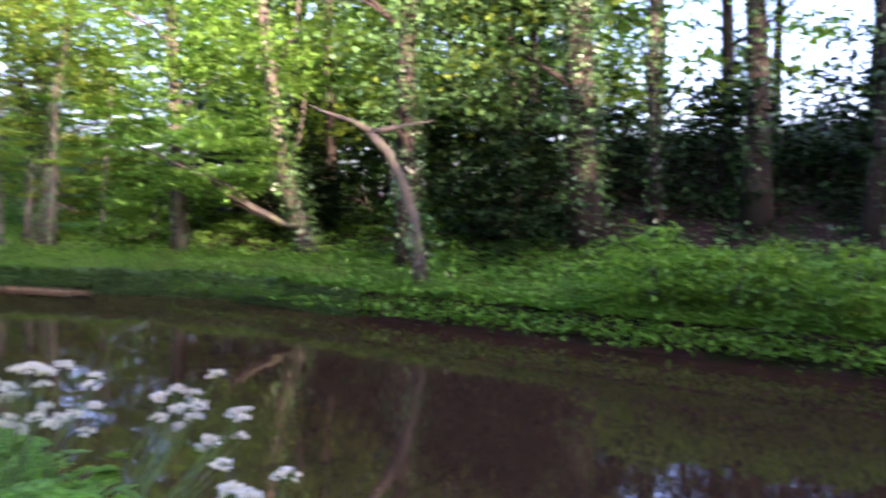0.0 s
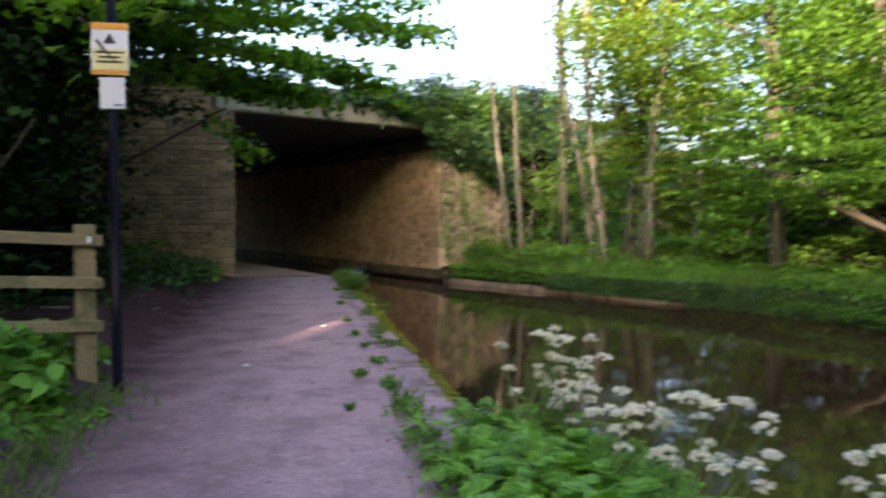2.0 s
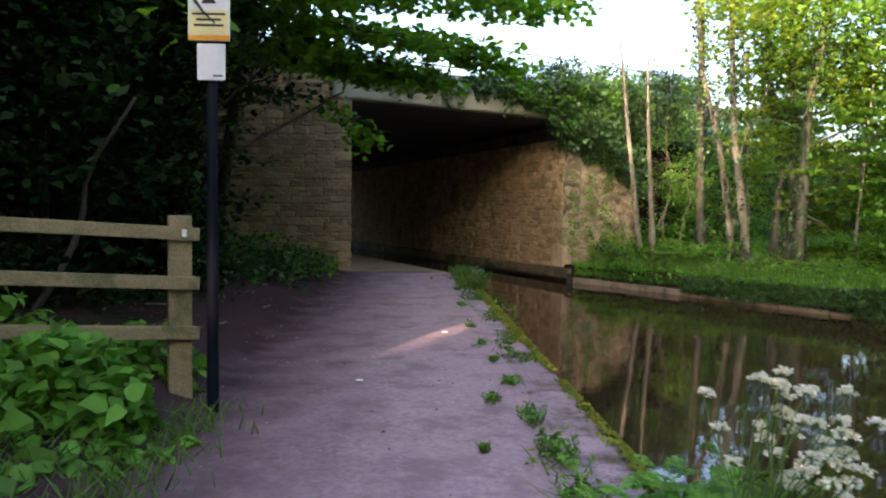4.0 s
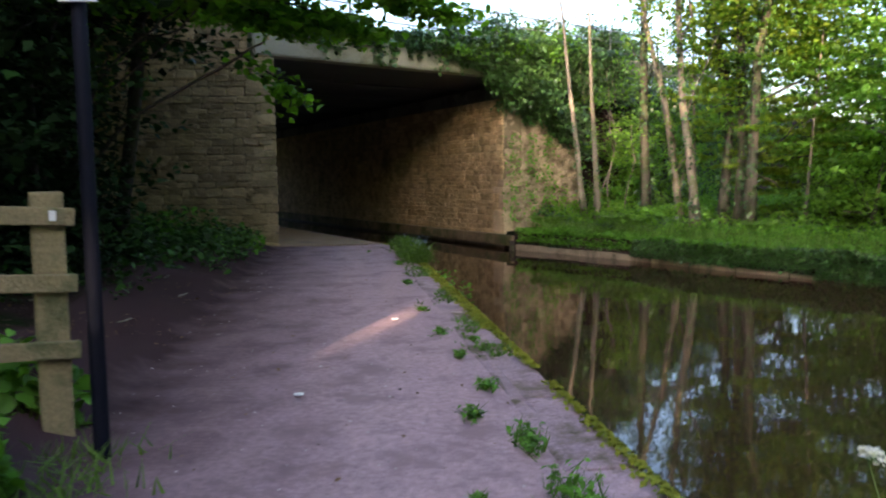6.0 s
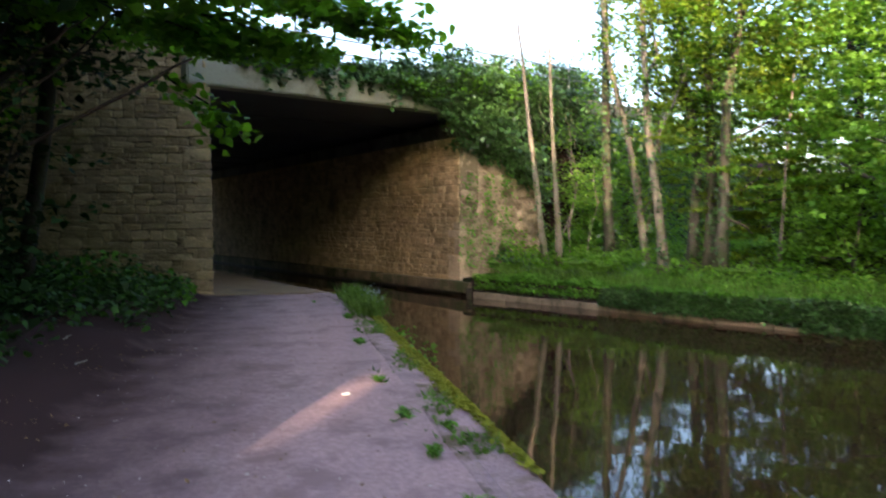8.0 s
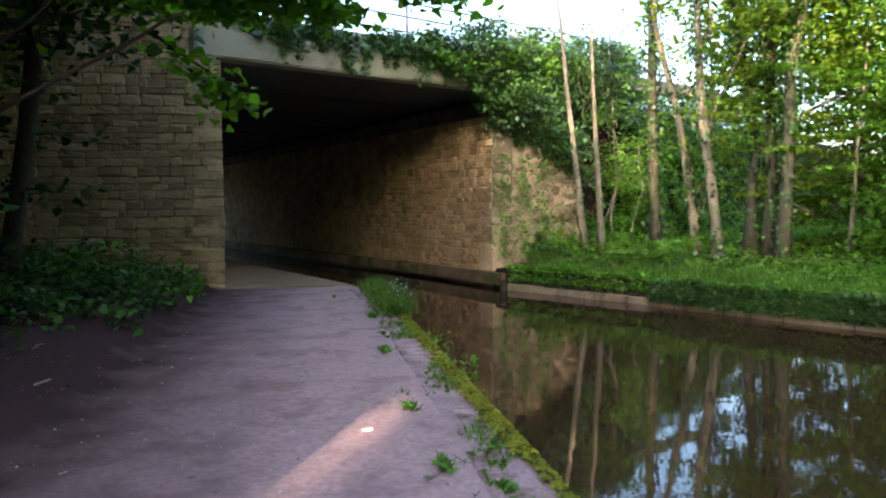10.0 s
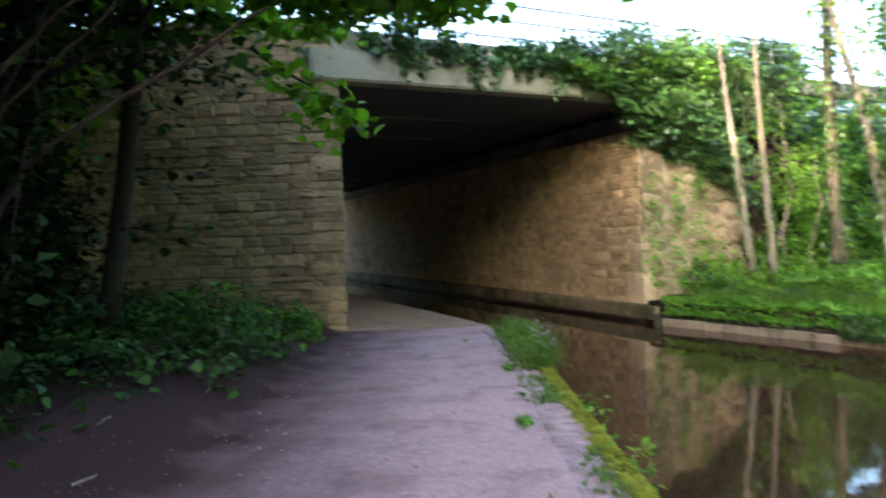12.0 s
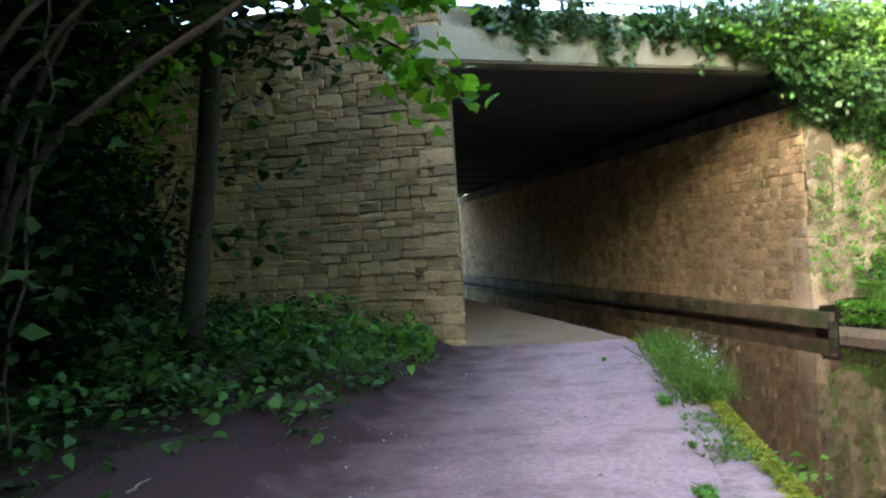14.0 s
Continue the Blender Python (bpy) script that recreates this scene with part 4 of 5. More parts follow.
Z = right_height(b, X, Y) + rng.uniform(0, 0.45, len(X)) * (0.5 + sstep(-2.4, -0.6, s))
stuff("slope_ivy", leaves(np.stack([X, Y, Z], 1), 0.085, 0.2, 0.6, 0.9, 0.4, np.tile(np.array([-GN[0], -GN[1], 0.7]), (len(X), 1))), M_IVY, "thick ivy covering the embankment beside the bridge", "ivy")
ok = rng.uniform(0, 1, len(X)) < np.where(s < -1.0, 0.6, 0.15)
stuff("slope_brambles", leaves(np.stack([X, Y, Z + rng.uniform(0.05, 0.4, len(X))], 1)[ok], 0.10, 0.4, 0.2), M_LEAF, "fresh green bramble shoots over the ivy", "plants")
for i in range(4):
    u0 = random.uniform(8.0, 10.5)
    a = G0 + GD * u0 - GN * 0.38
    v, f = tube(wobble((a[0], a[1], SOF + 0.7), (a[0] + random.uniform(-.2, .4), a[1] - random.uniform(0.1, 0.3), SOF - random.uniform(0.3, 1.2)), 9, 0.4, i * 3.3), [0.008] * 10, 5)
    tagged(new("ivy_stem", mesh_from("ivy_stem", v, f, M_BARK_PALE)), "bare pale winding ivy stem hanging from the bridge", "ivy stem", "ivy stems")

# ---- railing on the bridge ----
railing = tagged(new("bridge_railing"), "thin galvanised metal railing along the bridge parapet", "railing")
RT = SOF + 0.82
for zz in (0.19, 0.48, 0.76):
    a, b = gp(0.1, 0.33), gp(13.0, 0.33)
    v, f = tube([(*a, RT + zz), (*gp(6.5, 0.33), RT + zz), (*b, RT + zz)], [0.019, 0.019, 0.019], 8)
    child("rail", smooth(mesh_from("rail", v, f, M_METAL)), railing)
for k in range(7):
    a = gp(0.3 + 2.1 * k, 0.33)
    v, f = tube([(*a, RT - 0.02), (*a, RT + 0.4), (*a, RT + 0.80)], [0.03, 0.028, 0.028], 8)
    child("post", smooth(mesh_from("post", v, f, M_METAL)), railing)

# ---- kerb ----
kerb = tagged(new("kerb"), "worn stone coping along the towpath edge with moss", "kerb", kind="structure")
r = random.Random(3)
y = -2.0
while y < 46:
    l = r.uniform(0.75, 1.25)
    x0, x1 = float(near_edge(np.array(y))), float(near_edge(np.array(y + l)))
    yaw = math.atan2(x0 - x1, l)
    bm = bmesh.new()
    box_bm(bm, 0.34, math.hypot(l, x1 - x0) - 0.012, 0.9, bevel=0.022)
    for vv in bm.verts:
        vv.co += Vector((r.uniform(-.006, .006), r.uniform(-.006, .006), r.uniform(-.004, .004)))
    bmesh.ops.transform(bm, matrix=Matrix.Translation(((x0 + x1) / 2 - 0.17, y + l / 2, -0.449 + r.uniform(-0.004, 0.004))) @ Matrix.Rotation(yaw, 4, "Z"), verts=bm.verts)
    part("coping_stone", bm, M_KERB, kerb)
    y += l


def moss_strip(y0, y1, w, seed, amount):
    r = random.Random(seed)
    n = int((y1 - y0) * amount)
    out = []
    for _ in range(n):
        yy = r.uniform(y0, y1)
        if noise.noise(Vector((yy * 1.3, seed, 0))) < -0.15 and (seed == 8 or r.random() < 0.5):
            continue
        xx = float(near_edge(np.array(yy))) - abs(r.gauss(0, w)) + 0.012
        out.append((xx, yy, 0.012 + r.uniform(0, 0.012)))
    return out


mp = moss_strip(15.0, 24.4, 0.045, 4, 1900) + moss_strip(8, 15.0, 0.035, 8, 330)
stuff("kerb_moss", leaves(np.array(mp), 0.032, 0.8, 0.0, 0.9), M_MOSS, "bright yellow-green moss along the coping edge", "moss")

n = 1300
gy = rng.uniform(14.0, 23.2, n); gx = near_edge(gy) - 0.06 - np.abs(rng.normal(0, 0.15, n))
keep = np.array([noise.noise(Vector((float(p) * 2.2, float(q) * 0.9, 7))) for p, q in zip(gx, gy)]) > 0.02
stuff("edge_grass", np.concatenate([blades(np.stack([gx, gy, 0 * gx], 1)[keep], 0.055, 0.006, 0.8), leaves(np.stack([gx, gy, 0 * gx + 0.012], 1)[keep], 0.04, 0.8, 0, 0.7)]), M_GRASS, "thin grass between the coping and the gravel", "grass")

# concrete apron under the bridge
ap = [(-2.75, 24.55), (-0.40, 24.62), (-0.9, 25.9), (-4.0, 34.6), (-8.3, 46.5), (-10.6, 46.5)]
v, f = prism(ap, -0.1, 0.012)
tagged(new("pavement", mesh_from("pavement", v, f, material("worn_concrete", (0.30, 0.21, 0.145), 0.9, 0.2, 1.2, 60, 0.3, stain=(0.2, 0.15, 0.12), stain_amount=0.3))), "pale worn concrete path under the bridge", "pavement", kind="structure")

# ledge, far-bank edging and mooring stump
ly = np.arange(15.6, 27.31, 0.9)
edging = tagged(new("bank_edging"), "low stone edging along the far bank's waterline", "kerb", kind="structure")
for i in range(len(ly) - 1):
    xa, xb = float(far_edge(np.array(ly[i]))), float(far_edge(np.array(ly[i + 1])))
    d = math.hypot(xb - xa, 0.9)
    bm = bmesh.new(); box_bm(bm, 0.3, d - 0.015, 0.8, bevel=0.02)
    bmesh.ops.transform(bm, matrix=Matrix.Translation(((xa + xb) / 2 + 0.12, ly[i] + 0.45, -0.755 + 0.075 * float(sstep(18.5, 25.0, ly[i])) + random.uniform(-0.02, 0.02))) @ Matrix.Rotation(math.atan2(xa - xb, 0.9), 4, "Z"), verts=bm.verts)
    part("edging_stone", bm, M_EDGE, edging)
M_LEDGE_TOP = material("ledge_course", (0.23, 0.175, 0.105), 0.85, 0.5, 3, 40, 0.5, stain=(0.07, 0.085, 0.03), stain_scale=1.3, stain_amount=0.45, per_object=0.25)
ledge = [(3.0, 27.3), tun((3.0, 27.3), 26), tun((3.4, 27.45), 26), (3.4, 27.45)]
v, f = prism(ledge, -1.0, -0.34)
wall_ledge = tagged(new("wall_ledge", mesh_from("wall_ledge", v, f, M_LEDGE)), "dark stone ledge along the foot of the abutment", "ledge", kind="structure")
for k in range(22):
    lip = [tun((2.87, 27.3), 0.03 + k * 1.18), tun((2.87, 27.3), 1.21 + k * 1.18), tun((3.3, 27.43), 1.21 + k * 1.18), tun((3.3, 27.43), 0.03 + k * 1.18)]
    bevelled("ledge_stone", lip, -0.34, -0.095 + random.uniform(-0.012, 0.012), M_LEDGE_TOP, wall_ledge, off=0.007)
stump = tagged(new("mooring_post"), "short dark weathered timber post at the waterline", "post")
box_part("post", (0.11, 0.11, 0.75), (2.80, 27.02, -0.585), M_BARK_DARK, stump, 0.02)
box_part("cap", (0.125, 0.125, 0.04), (2.80, 27.02, -0.20), M_BARK_DARK, stump, 0.012)

# ---- fence and sign ----
fence = tagged(new("fence"), "weathered timber post and rail fence beside the towpath", "fence")
FD = Vector((-1.2, -0.5, 0)).normalized()
FA = math.atan2(FD.y, FD.x)
for k in (0, 1):
    p = Vector((-2.66, 12.56, 0)) + FD * (2.1 * k)
    bm = bmesh.new(); box_bm(bm, 0.15, 0.10, 1.45, bevel=0.012)
    bmesh.ops.transform(bm, matrix=Matrix.Translation((p.x, p.y, 0.515 + 0.13 * k)) @ Matrix.Rotation(FA, 4, "Z"), verts=bm.verts)
    part("post", bm, M_WOOD, fence)
for z in (1.115, 0.79, 0.46):
    bm = bmesh.new(); box_bm(bm, 3.6, 0.042, 0.088, bevel=0.008)
    for vv in bm.verts:
        vv.co.z += 0.006 * math.sin(vv.co.x * 3)
    c = Vector((-2.66, 12.56, 0)) + FD * 1.68 + Vector((FD.y, -FD.x, 0)) * -0.072
    bmesh.ops.transform(bm, matrix=Matrix.Translation((c.x, c.y, z + 0.10)) @ Matrix.Rotation(FA, 4, "Z") @ Matrix.Rotation(-0.058, 4, "Y"), verts=bm.verts)
    part("rail", bm, M_WOOD, fence)
box_part("paint_mark", (0.03, 0.012, 0.05), (-2.605, 12.475, 1.125), M_LITTER, fence, 0.003, "white paint mark on the rail end")

sign = tagged(new("sign_post"), "dark blue pole carrying an orange-edged notice and white plate", "sign")
v, f = tube([(-2.37, 12.27, -0.1), (-2.37, 12.27, 0.05), (-2.375, 12.27, 1.5), (-2.38, 12.27, 2.9)], [0.042, 0.038, 0.034, 0.034], 14)
child("pole", smooth(mesh_from("pole", v, f, M_POLE)), sign)
n1 = box_part("notice", (0.255, 0.012, 0.375), (-2.38, 12.215, 2.505), M_SIGN_W, sign, 0.004, "white and yellow notice with orange bands")
box_part("band", (0.251, 0.004, 0.045), (-2.38, 12.2065, 2.667), M_SIGN_O, n1, 0.0)
box_part("band", (0.251, 0.004, 0.03), (-2.38, 12.2065, 2.336), M_SIGN_O, n1, 0.0)
box_part("panel", (0.235, 0.004, 0.15), (-2.38, 12.2065, 2.43), material("pale_yellow_print", (0.72, 0.66, 0.32), 0.4, 0.06, 4, 40, 0), n1, 0.0)
bm = bmesh.new()
vs = [bm.verts.new(c) for c in ((-0.045, 0, 0), (0.045, 0, 0), (0.0, 0, 0.075), (-0.045, -0.004, 0), (0.045, -0.004, 0), (0.0, -0.004, 0.075))]
for q in ((0, 1, 2), (3, 5, 4), (0, 3, 4, 1), (1, 4, 5, 2), (2, 5, 3, 0)):
    bm.faces.new([vs[i] for i in q])
bmesh.ops.translate(bm, vec=(-2.38, 12.2075, 2.545), verts=bm.verts)
part("symbol", bm, M_SIGN_K, n1)
for k, w in enumerate((0.2, 0.15, 0.18)):
    box_part("text_line", (w, 0.003, 0.012), (-2.38, 12.2025, 2.48 - 0.034 * k), M_SIGN_K, n1, 0.0)
n2 = box_part("plate", (0.172, 0.010, 0.225), (-2.367, 12.216, 2.19), M_SIGN_W, sign, 0.004, "plain white plate")
box_part("text_line", (0.055, 0.003, 0.010), (-2.327, 12.209, 2.105), M_SIGN_K, n2, 0.0)
for z in (2.25, 2.55):
    box_part("clamp", (0.10, 0.05, 0.03), (-2.38, 12.245, z), M_POLE, sign, 0.004)

# ---- left side: lime tree, shrubs, undergrowth ----
def branch_tree(name, label, path, r0, r1, limbs, P, leaf, size, bark, up=0.5, droop=0.5):
    t = tagged(new(name), label, "tree")
    v, f = trunk_with_limbs([Vector(p) for p in path], r0, r1, [(Vector(a), Vector(b), rr) for a, b, rr in limbs])
    child("trunk", smooth(mesh_from("trunk", v, f, bark)), t)
    child("crown", quads_mesh("crown", leaves(beam_gap(P), size, up, droop, 0.95, broad=True), leaf), t)
    return t


def spray(a, b, n, width, drop=0.1):
    """Leaf points along a twig."""
    f = rng.uniform(0.1, 1, n)[:, None]
    p = np.array(a) * (1 - f) + np.array(b) * f
    return p + np.clip(rng.normal(size=(n, 3)), -1.7, 1.7) * np.array([width, width, width * 0.45]) - np.array([0, 0, drop]) * rng.uniform(0, 1, (n, 1))


TWIGS = [((-2.6, 20.0, 3.1), (-1.75, 19.7, 2.45), 14), ((-4.2, 20.4, 4.0), (-1.2, 19.4, 3.25), 70), ((-3.4, 20.0, 4.3), (0.3, 18.9, 3.65), 90), ((-3.6, 20.4, 4.8), (0.9, 19.0, 4.2), 100),
         ((-3.5, 20.6, 5.2), (1.2, 19.6, 4.9), 90), ((-4.4, 19.2, 3.6), (-2.2, 17.6, 3.4), 80), ((-4.4, 18.8, 4.0), (-1.0, 16.8, 3.9), 100), ((-4.6, 18.4, 3.4), (-2.9, 16.0, 3.1), 90),
         ((-4.8, 21.5, 3.6), (-3.2, 22.6, 3.35), 130), ((-5.0, 21.8, 4.2), (-2.0, 22.6, 3.9), 130), ((-4.6, 20.8, 4.6), (-0.8, 21.2, 4.3), 110), ((-5.0, 17.6, 4.4), (-1.8, 14.8, 4.2), 110),
         ((-3.0, 16.8, 4.2), (0.0, 15.0, 4.3), 70), ((-4.0, 16.5, 5.0), (0.5, 14.0, 5.0), 60), ((-5.2, 16.5, 3.2), (-3.3, 14.2, 2.9), 110), ((-5.6, 16.0, 2.4), (-3.6, 13.8, 2.2), 90), ((-4.7, 22.3, 2.3), (-3.9, 21.8, 2.2), 40), ((-4.9, 22.6, 1.6), (-4.0, 22.0, 1.5), 40), ((-4.9, 22.6, 3.0), (-4.1, 21.9, 2.9), 40),
         ((-2.25, 19.8, 2.72), (-1.66, 19.7, 2.3), 15), ((-2.9, 19.7, 3.75), (-1.6, 19.3, 3.25), 90), ((-2.4, 19.7, 3.8), (-0.6, 19.2, 3.2), 130), ((-1.4, 19.6, 4.0), (0.5, 19.0, 3.35), 120), ((-4.2, 19.5, 3.3), (-2.6, 19.0, 2.95), 110), ((-0.6, 19.4, 4.6), (1.3, 18.8, 4.25), 70), ((-2.62, 12.35, 2.75), (-2.3, 12.0, 2.38), 2), ((-3.6, 13.8, 3.2), (-2.1, 12.6, 3.0), 30), ((-3.2, 19.4, 4.0), (-2.0, 18.2, 3.5), 60), ((-3.4, 19.2, 4.2), (-0.7, 17.8, 3.5), 80), ((-3.0, 18.6, 4.4), (0.2, 17.2, 4.0), 80), ((-5.0, 20.6, 2.9), (-4.0, 18.8, 2.6), 60), ((-5.6, 20.8, 2.2), (-4.6, 19.4, 2.1), 50)]
LIT = [w for w in TWIGS if w[1][0] > -2.45]
pts = np.concatenate([spray(a, b, n * 5, 0.17) for a, b, n in LIT])
more, _ = clumps((-3.6, 18.6, 5.6), (3.2, 4.0, 1.1), 240, 44, 0.32, 0.3)
more2, _ = clumps((-6.0, 19.0, 5.0), (2.2, 5.5, 2.4), 260, 44, 0.4, 0.5)
# high crown out of view, added to shade the pier and path
unseen_crown, _ = clumps((-4.9, 18.0, 8.6), (2.9, 5.4, 1.6), 480, 40, 0.42, 0.4)
branch_tree("lime_tree", "overhanging lime tree with broad fresh green leaves above towpath",
            [(-4.62, 21.3, 0.25), (-4.52, 21.33, 0.95), (-4.33, 21.38, 2.2), (-4.25, 21.42, 3.0), (-4.19, 21.46, 3.75), (-4.2, 21.5, 7.0)], 0.125, 0.08,
            [((-5.35, 19.6, 0.4), (-4.86, 19.97, 2.3), 0.05), ((-4.9, 19.95, 2.2), (-4.55, 20.16, 2.95), 0.06), ((-4.6, 20.1, 2.9), (-3.4, 20.7, 3.55), 0.045), ((-4.2, 21.45, 3.7), (-3.6, 20.4, 4.8), 0.05)] + [(a, b, 0.018) for a, b, n in TWIGS],
            np.concatenate([pts, more, more2, unseen_crown]), M_LEAF_LIME, 0.112, M_BARK_DARK)
# left-hand twigs in a darkened leaf that paints the thicket's shade
branch_tree("shade_thicket", "leafy thicket beside the towpath with deep shade in its colour", [(-6.1, 17.4, 0.3), (-6.0, 17.5, 1.4), (-5.8, 17.6, 2.6), (-5.6, 17.6, 3.8)], 0.06, 0.03,
            [((-5.9, 17.5, 2.0), b, 0.016) for a, b, n in TWIGS if b[0] <= -2.45 and b[1] < 21], np.concatenate([spray(a, b, int(n * 0.8), 0.26) for a, b, n in TWIGS if b[0] <= -2.45]), M_LEAF_SHADE, 0.11, M_BARK_DARK)
for i, (a, b, rr) in enumerate([((-5.6, 19.2, 0.5), (-4.4, 19.4, 4.2), 0.05), ((-5.2, 18.6, 0.4), (-4.6, 18.9, 2.6), 0.03), ((-6.2, 19.8, 0.6), (-5.0, 20.4, 4.8), 0.06), ((-4.9, 17.6, 0.3), (-4.3, 18.2, 3.2), 0.035), ((-5.1, 18.9, 0.4), (-4.0, 19.6, 4.0), 0.045), ((-4.6, 17.0, 0.3), (-4.7, 17.4, 3.0), 0.025), ((-4.2, 13.6, 0.3), (-3.4, 13.9, 2.2), 0.035), ((-6.4, 21.0, 0.7), (-5.3, 20.6, 4.5), 0.04), ((-5.55, 22.4, 0.3), (-5.2, 22.5, 2.2), 0.03)]):
    v, f = tube(wobble(a, b, 8, 0.25, 5.5 + i), [rr * (1 - 0.07 * k) for k in range(9)], 8, 0.2)
    tagged(new("sapling", smooth(mesh_from("sapling", v, f, M_BARK_DARK))), "thin leaning dark stem in the shaded thicket", "sapling", "thicket stems")
BOUGHS = [[(-4.6, 18.3, 0.25), (-4.15, 18.2, 1.2), (-3.78, 18.05, 1.8), (-3.48, 18.0, 2.06), (-2.95, 18.0, 2.36), (-2.43, 18.0, 2.64), (-2.05, 18.0, 2.9)],
          [(-4.7, 18.2, 0.3), (-4.35, 18.1, 1.5), (-3.86, 18.0, 2.49), (-3.35, 18.0, 2.97), (-2.9, 18.0, 3.3)],
          [(-4.4, 18.0, 0.25), (-4.15, 18.0, 1.6), (-3.79, 18.0, 2.29), (-3.17, 18.0, 2.81), (-2.8, 18.0, 3.2)],
          [(-3.95, 17.9, 0.2), (-3.79, 18.0, 1.47), (-3.59, 18.0, 2.26), (-3.55, 18.0, 2.9)]]
for i, line in enumerate(BOUGHS):
    fine = [on_path([Vector(p) for p in line], k / 14) + 0.07 * Vector((noise.noise(Vector((k * 0.6, i, 1))), noise.noise(Vector((k * 0.6, i, 5))), noise.noise(Vector((k * 0.6, i, 8))))) for k in range(15)]
    r0 = (0.034, 0.026, 0.024, 0.013)[i]
    v, f = tube(fine, [r0 * (1 - 0.045 * k) for k in range(15)], 8, 0.3)
    tagged(new("bough", smooth(mesh_from("bough", v, f, M_BOUGH))), "bare brown bough leaning across the shaded thicket", "branch", "thicket boughs")
# trees added to keep sun and sky off the verge and wing wall
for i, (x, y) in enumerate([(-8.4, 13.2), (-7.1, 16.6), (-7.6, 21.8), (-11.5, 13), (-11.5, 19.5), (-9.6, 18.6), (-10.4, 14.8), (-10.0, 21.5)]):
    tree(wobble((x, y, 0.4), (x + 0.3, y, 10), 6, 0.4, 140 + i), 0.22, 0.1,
         [((x + 1.2, y, 5.5) if i < 5 else (x, y, 3.2), (3.4, 3.6, 2.2) if i < 5 else (1.8, 2.2, 2.6), 420, 46, 0.4, 0.5), ((x, y, 9.5), (3.6, 3.6, 3.0), 260, 46, 0.5, 0.5)], M_BARK_DARK, M_LEAF_DEEP_SHADE, 0.17, "tall tree added to shade the verge, leaf colour darkened for shade", "verge trees", n_limb=8)
# shrubs behind the fence, leaf colour darkened to paint their shade
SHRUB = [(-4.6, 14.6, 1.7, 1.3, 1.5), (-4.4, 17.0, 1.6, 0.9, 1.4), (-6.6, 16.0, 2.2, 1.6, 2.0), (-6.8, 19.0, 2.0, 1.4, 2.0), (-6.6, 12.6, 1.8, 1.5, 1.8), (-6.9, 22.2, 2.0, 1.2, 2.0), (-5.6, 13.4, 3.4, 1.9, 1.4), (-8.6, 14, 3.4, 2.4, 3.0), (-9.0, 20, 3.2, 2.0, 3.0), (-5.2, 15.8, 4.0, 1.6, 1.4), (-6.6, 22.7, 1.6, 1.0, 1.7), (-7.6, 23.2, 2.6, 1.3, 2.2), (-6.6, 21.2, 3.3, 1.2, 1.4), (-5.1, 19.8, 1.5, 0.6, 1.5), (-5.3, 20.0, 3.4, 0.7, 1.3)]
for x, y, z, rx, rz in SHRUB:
    tree([(x, y, 0.2), (x + 0.1, y + 0.1, z * 0.7), (x + 0.15, y, z + rz * 0.5)], 0.06, 0.02, [((x, y, z), (rx, rx, rz), 110, 44, 0.26, 0.45)], M_BARK_DARK, M_LEAF_DEEP_SHADE, 0.11, "dense green shrub behind the fence, shade put into its colour", "thicket shrubs", n_limb=8, name="shrub")
P = np.concatenate([carpet_left(700, 0.0, 2.2, 21.9, 24.5, 0.42), carpet_left(5200, 0.35, 3.2, 5.0, 13.4, 0.40, 1.1), carpet_left(500, -0.25, 0.4, 6.5, 12.6, 0.05), carpet_left(900, 0.0, 0.7, 11.2, 12.75, 0.45)])
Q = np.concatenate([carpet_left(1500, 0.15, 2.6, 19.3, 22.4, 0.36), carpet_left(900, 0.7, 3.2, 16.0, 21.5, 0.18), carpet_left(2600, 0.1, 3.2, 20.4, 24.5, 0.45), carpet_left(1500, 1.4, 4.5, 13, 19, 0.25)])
stuff("shade_toned_nettles", leaves(Q, 0.09, 0.5, 0.3, 0.7, broad=True), M_NETTLE, "nettles before the wing wall with shade put into their colour", "plants")
stuff("verge_nettles", leaves(P, 0.115, 0.5, 0.25, 0.72, broad=True), M_HERB, "nettles and leafy weeds along the towpath verge", "plants")
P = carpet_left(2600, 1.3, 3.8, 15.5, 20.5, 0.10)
# darker leaf than M_IVY: the bank's shade is in the colour
stuff("verge_ivy", leaves(P, 0.07, 0.7, 0.2, 0.9), M_LEAF_DEEP_SHADE, "ground ivy on the earth bank, shade put into its colour", "plants")
P = np.concatenate([carpet_left(4200, 0.0, 1.1, 6.5, 12.8, 0.02), np.stack([rng.normal(-2.45, 0.16, 1500), rng.uniform(7.0, 12.4, 1500), np.zeros(1500)], 1)])
stuff("verge_grass", blades(P, 0.11, 0.006, 0.8), M_GRASS, "thin grass at the towpath edge", "grass")

# weeds and flowers on the kerb
WEEDS = [(-0.36, 10.6, 0.15), (-0.36, 11.3, 0.16), (-0.36, 12.1, 0.16), (-0.55, 12.6, 0.10), (-0.36, 13.2, 0.10), (-0.40, 14.1, 0.07), (-0.42, 15.0, 0.08), (-0.45, 16.2, 0.07), (-0.42, 18.3, 0.10), (-0.35, 20.6, 0.10), (-0.3, 9.6, 0.2), (-0.32, 8.9, 0.2), (-0.34, 10.1, 0.14)]
for _ in range(7):
    WEEDS.append((random.uniform(-0.75, -0.08), random.uniform(8.5, 23), random.choice([0.02, 0.03, 0.05, 0.11])))
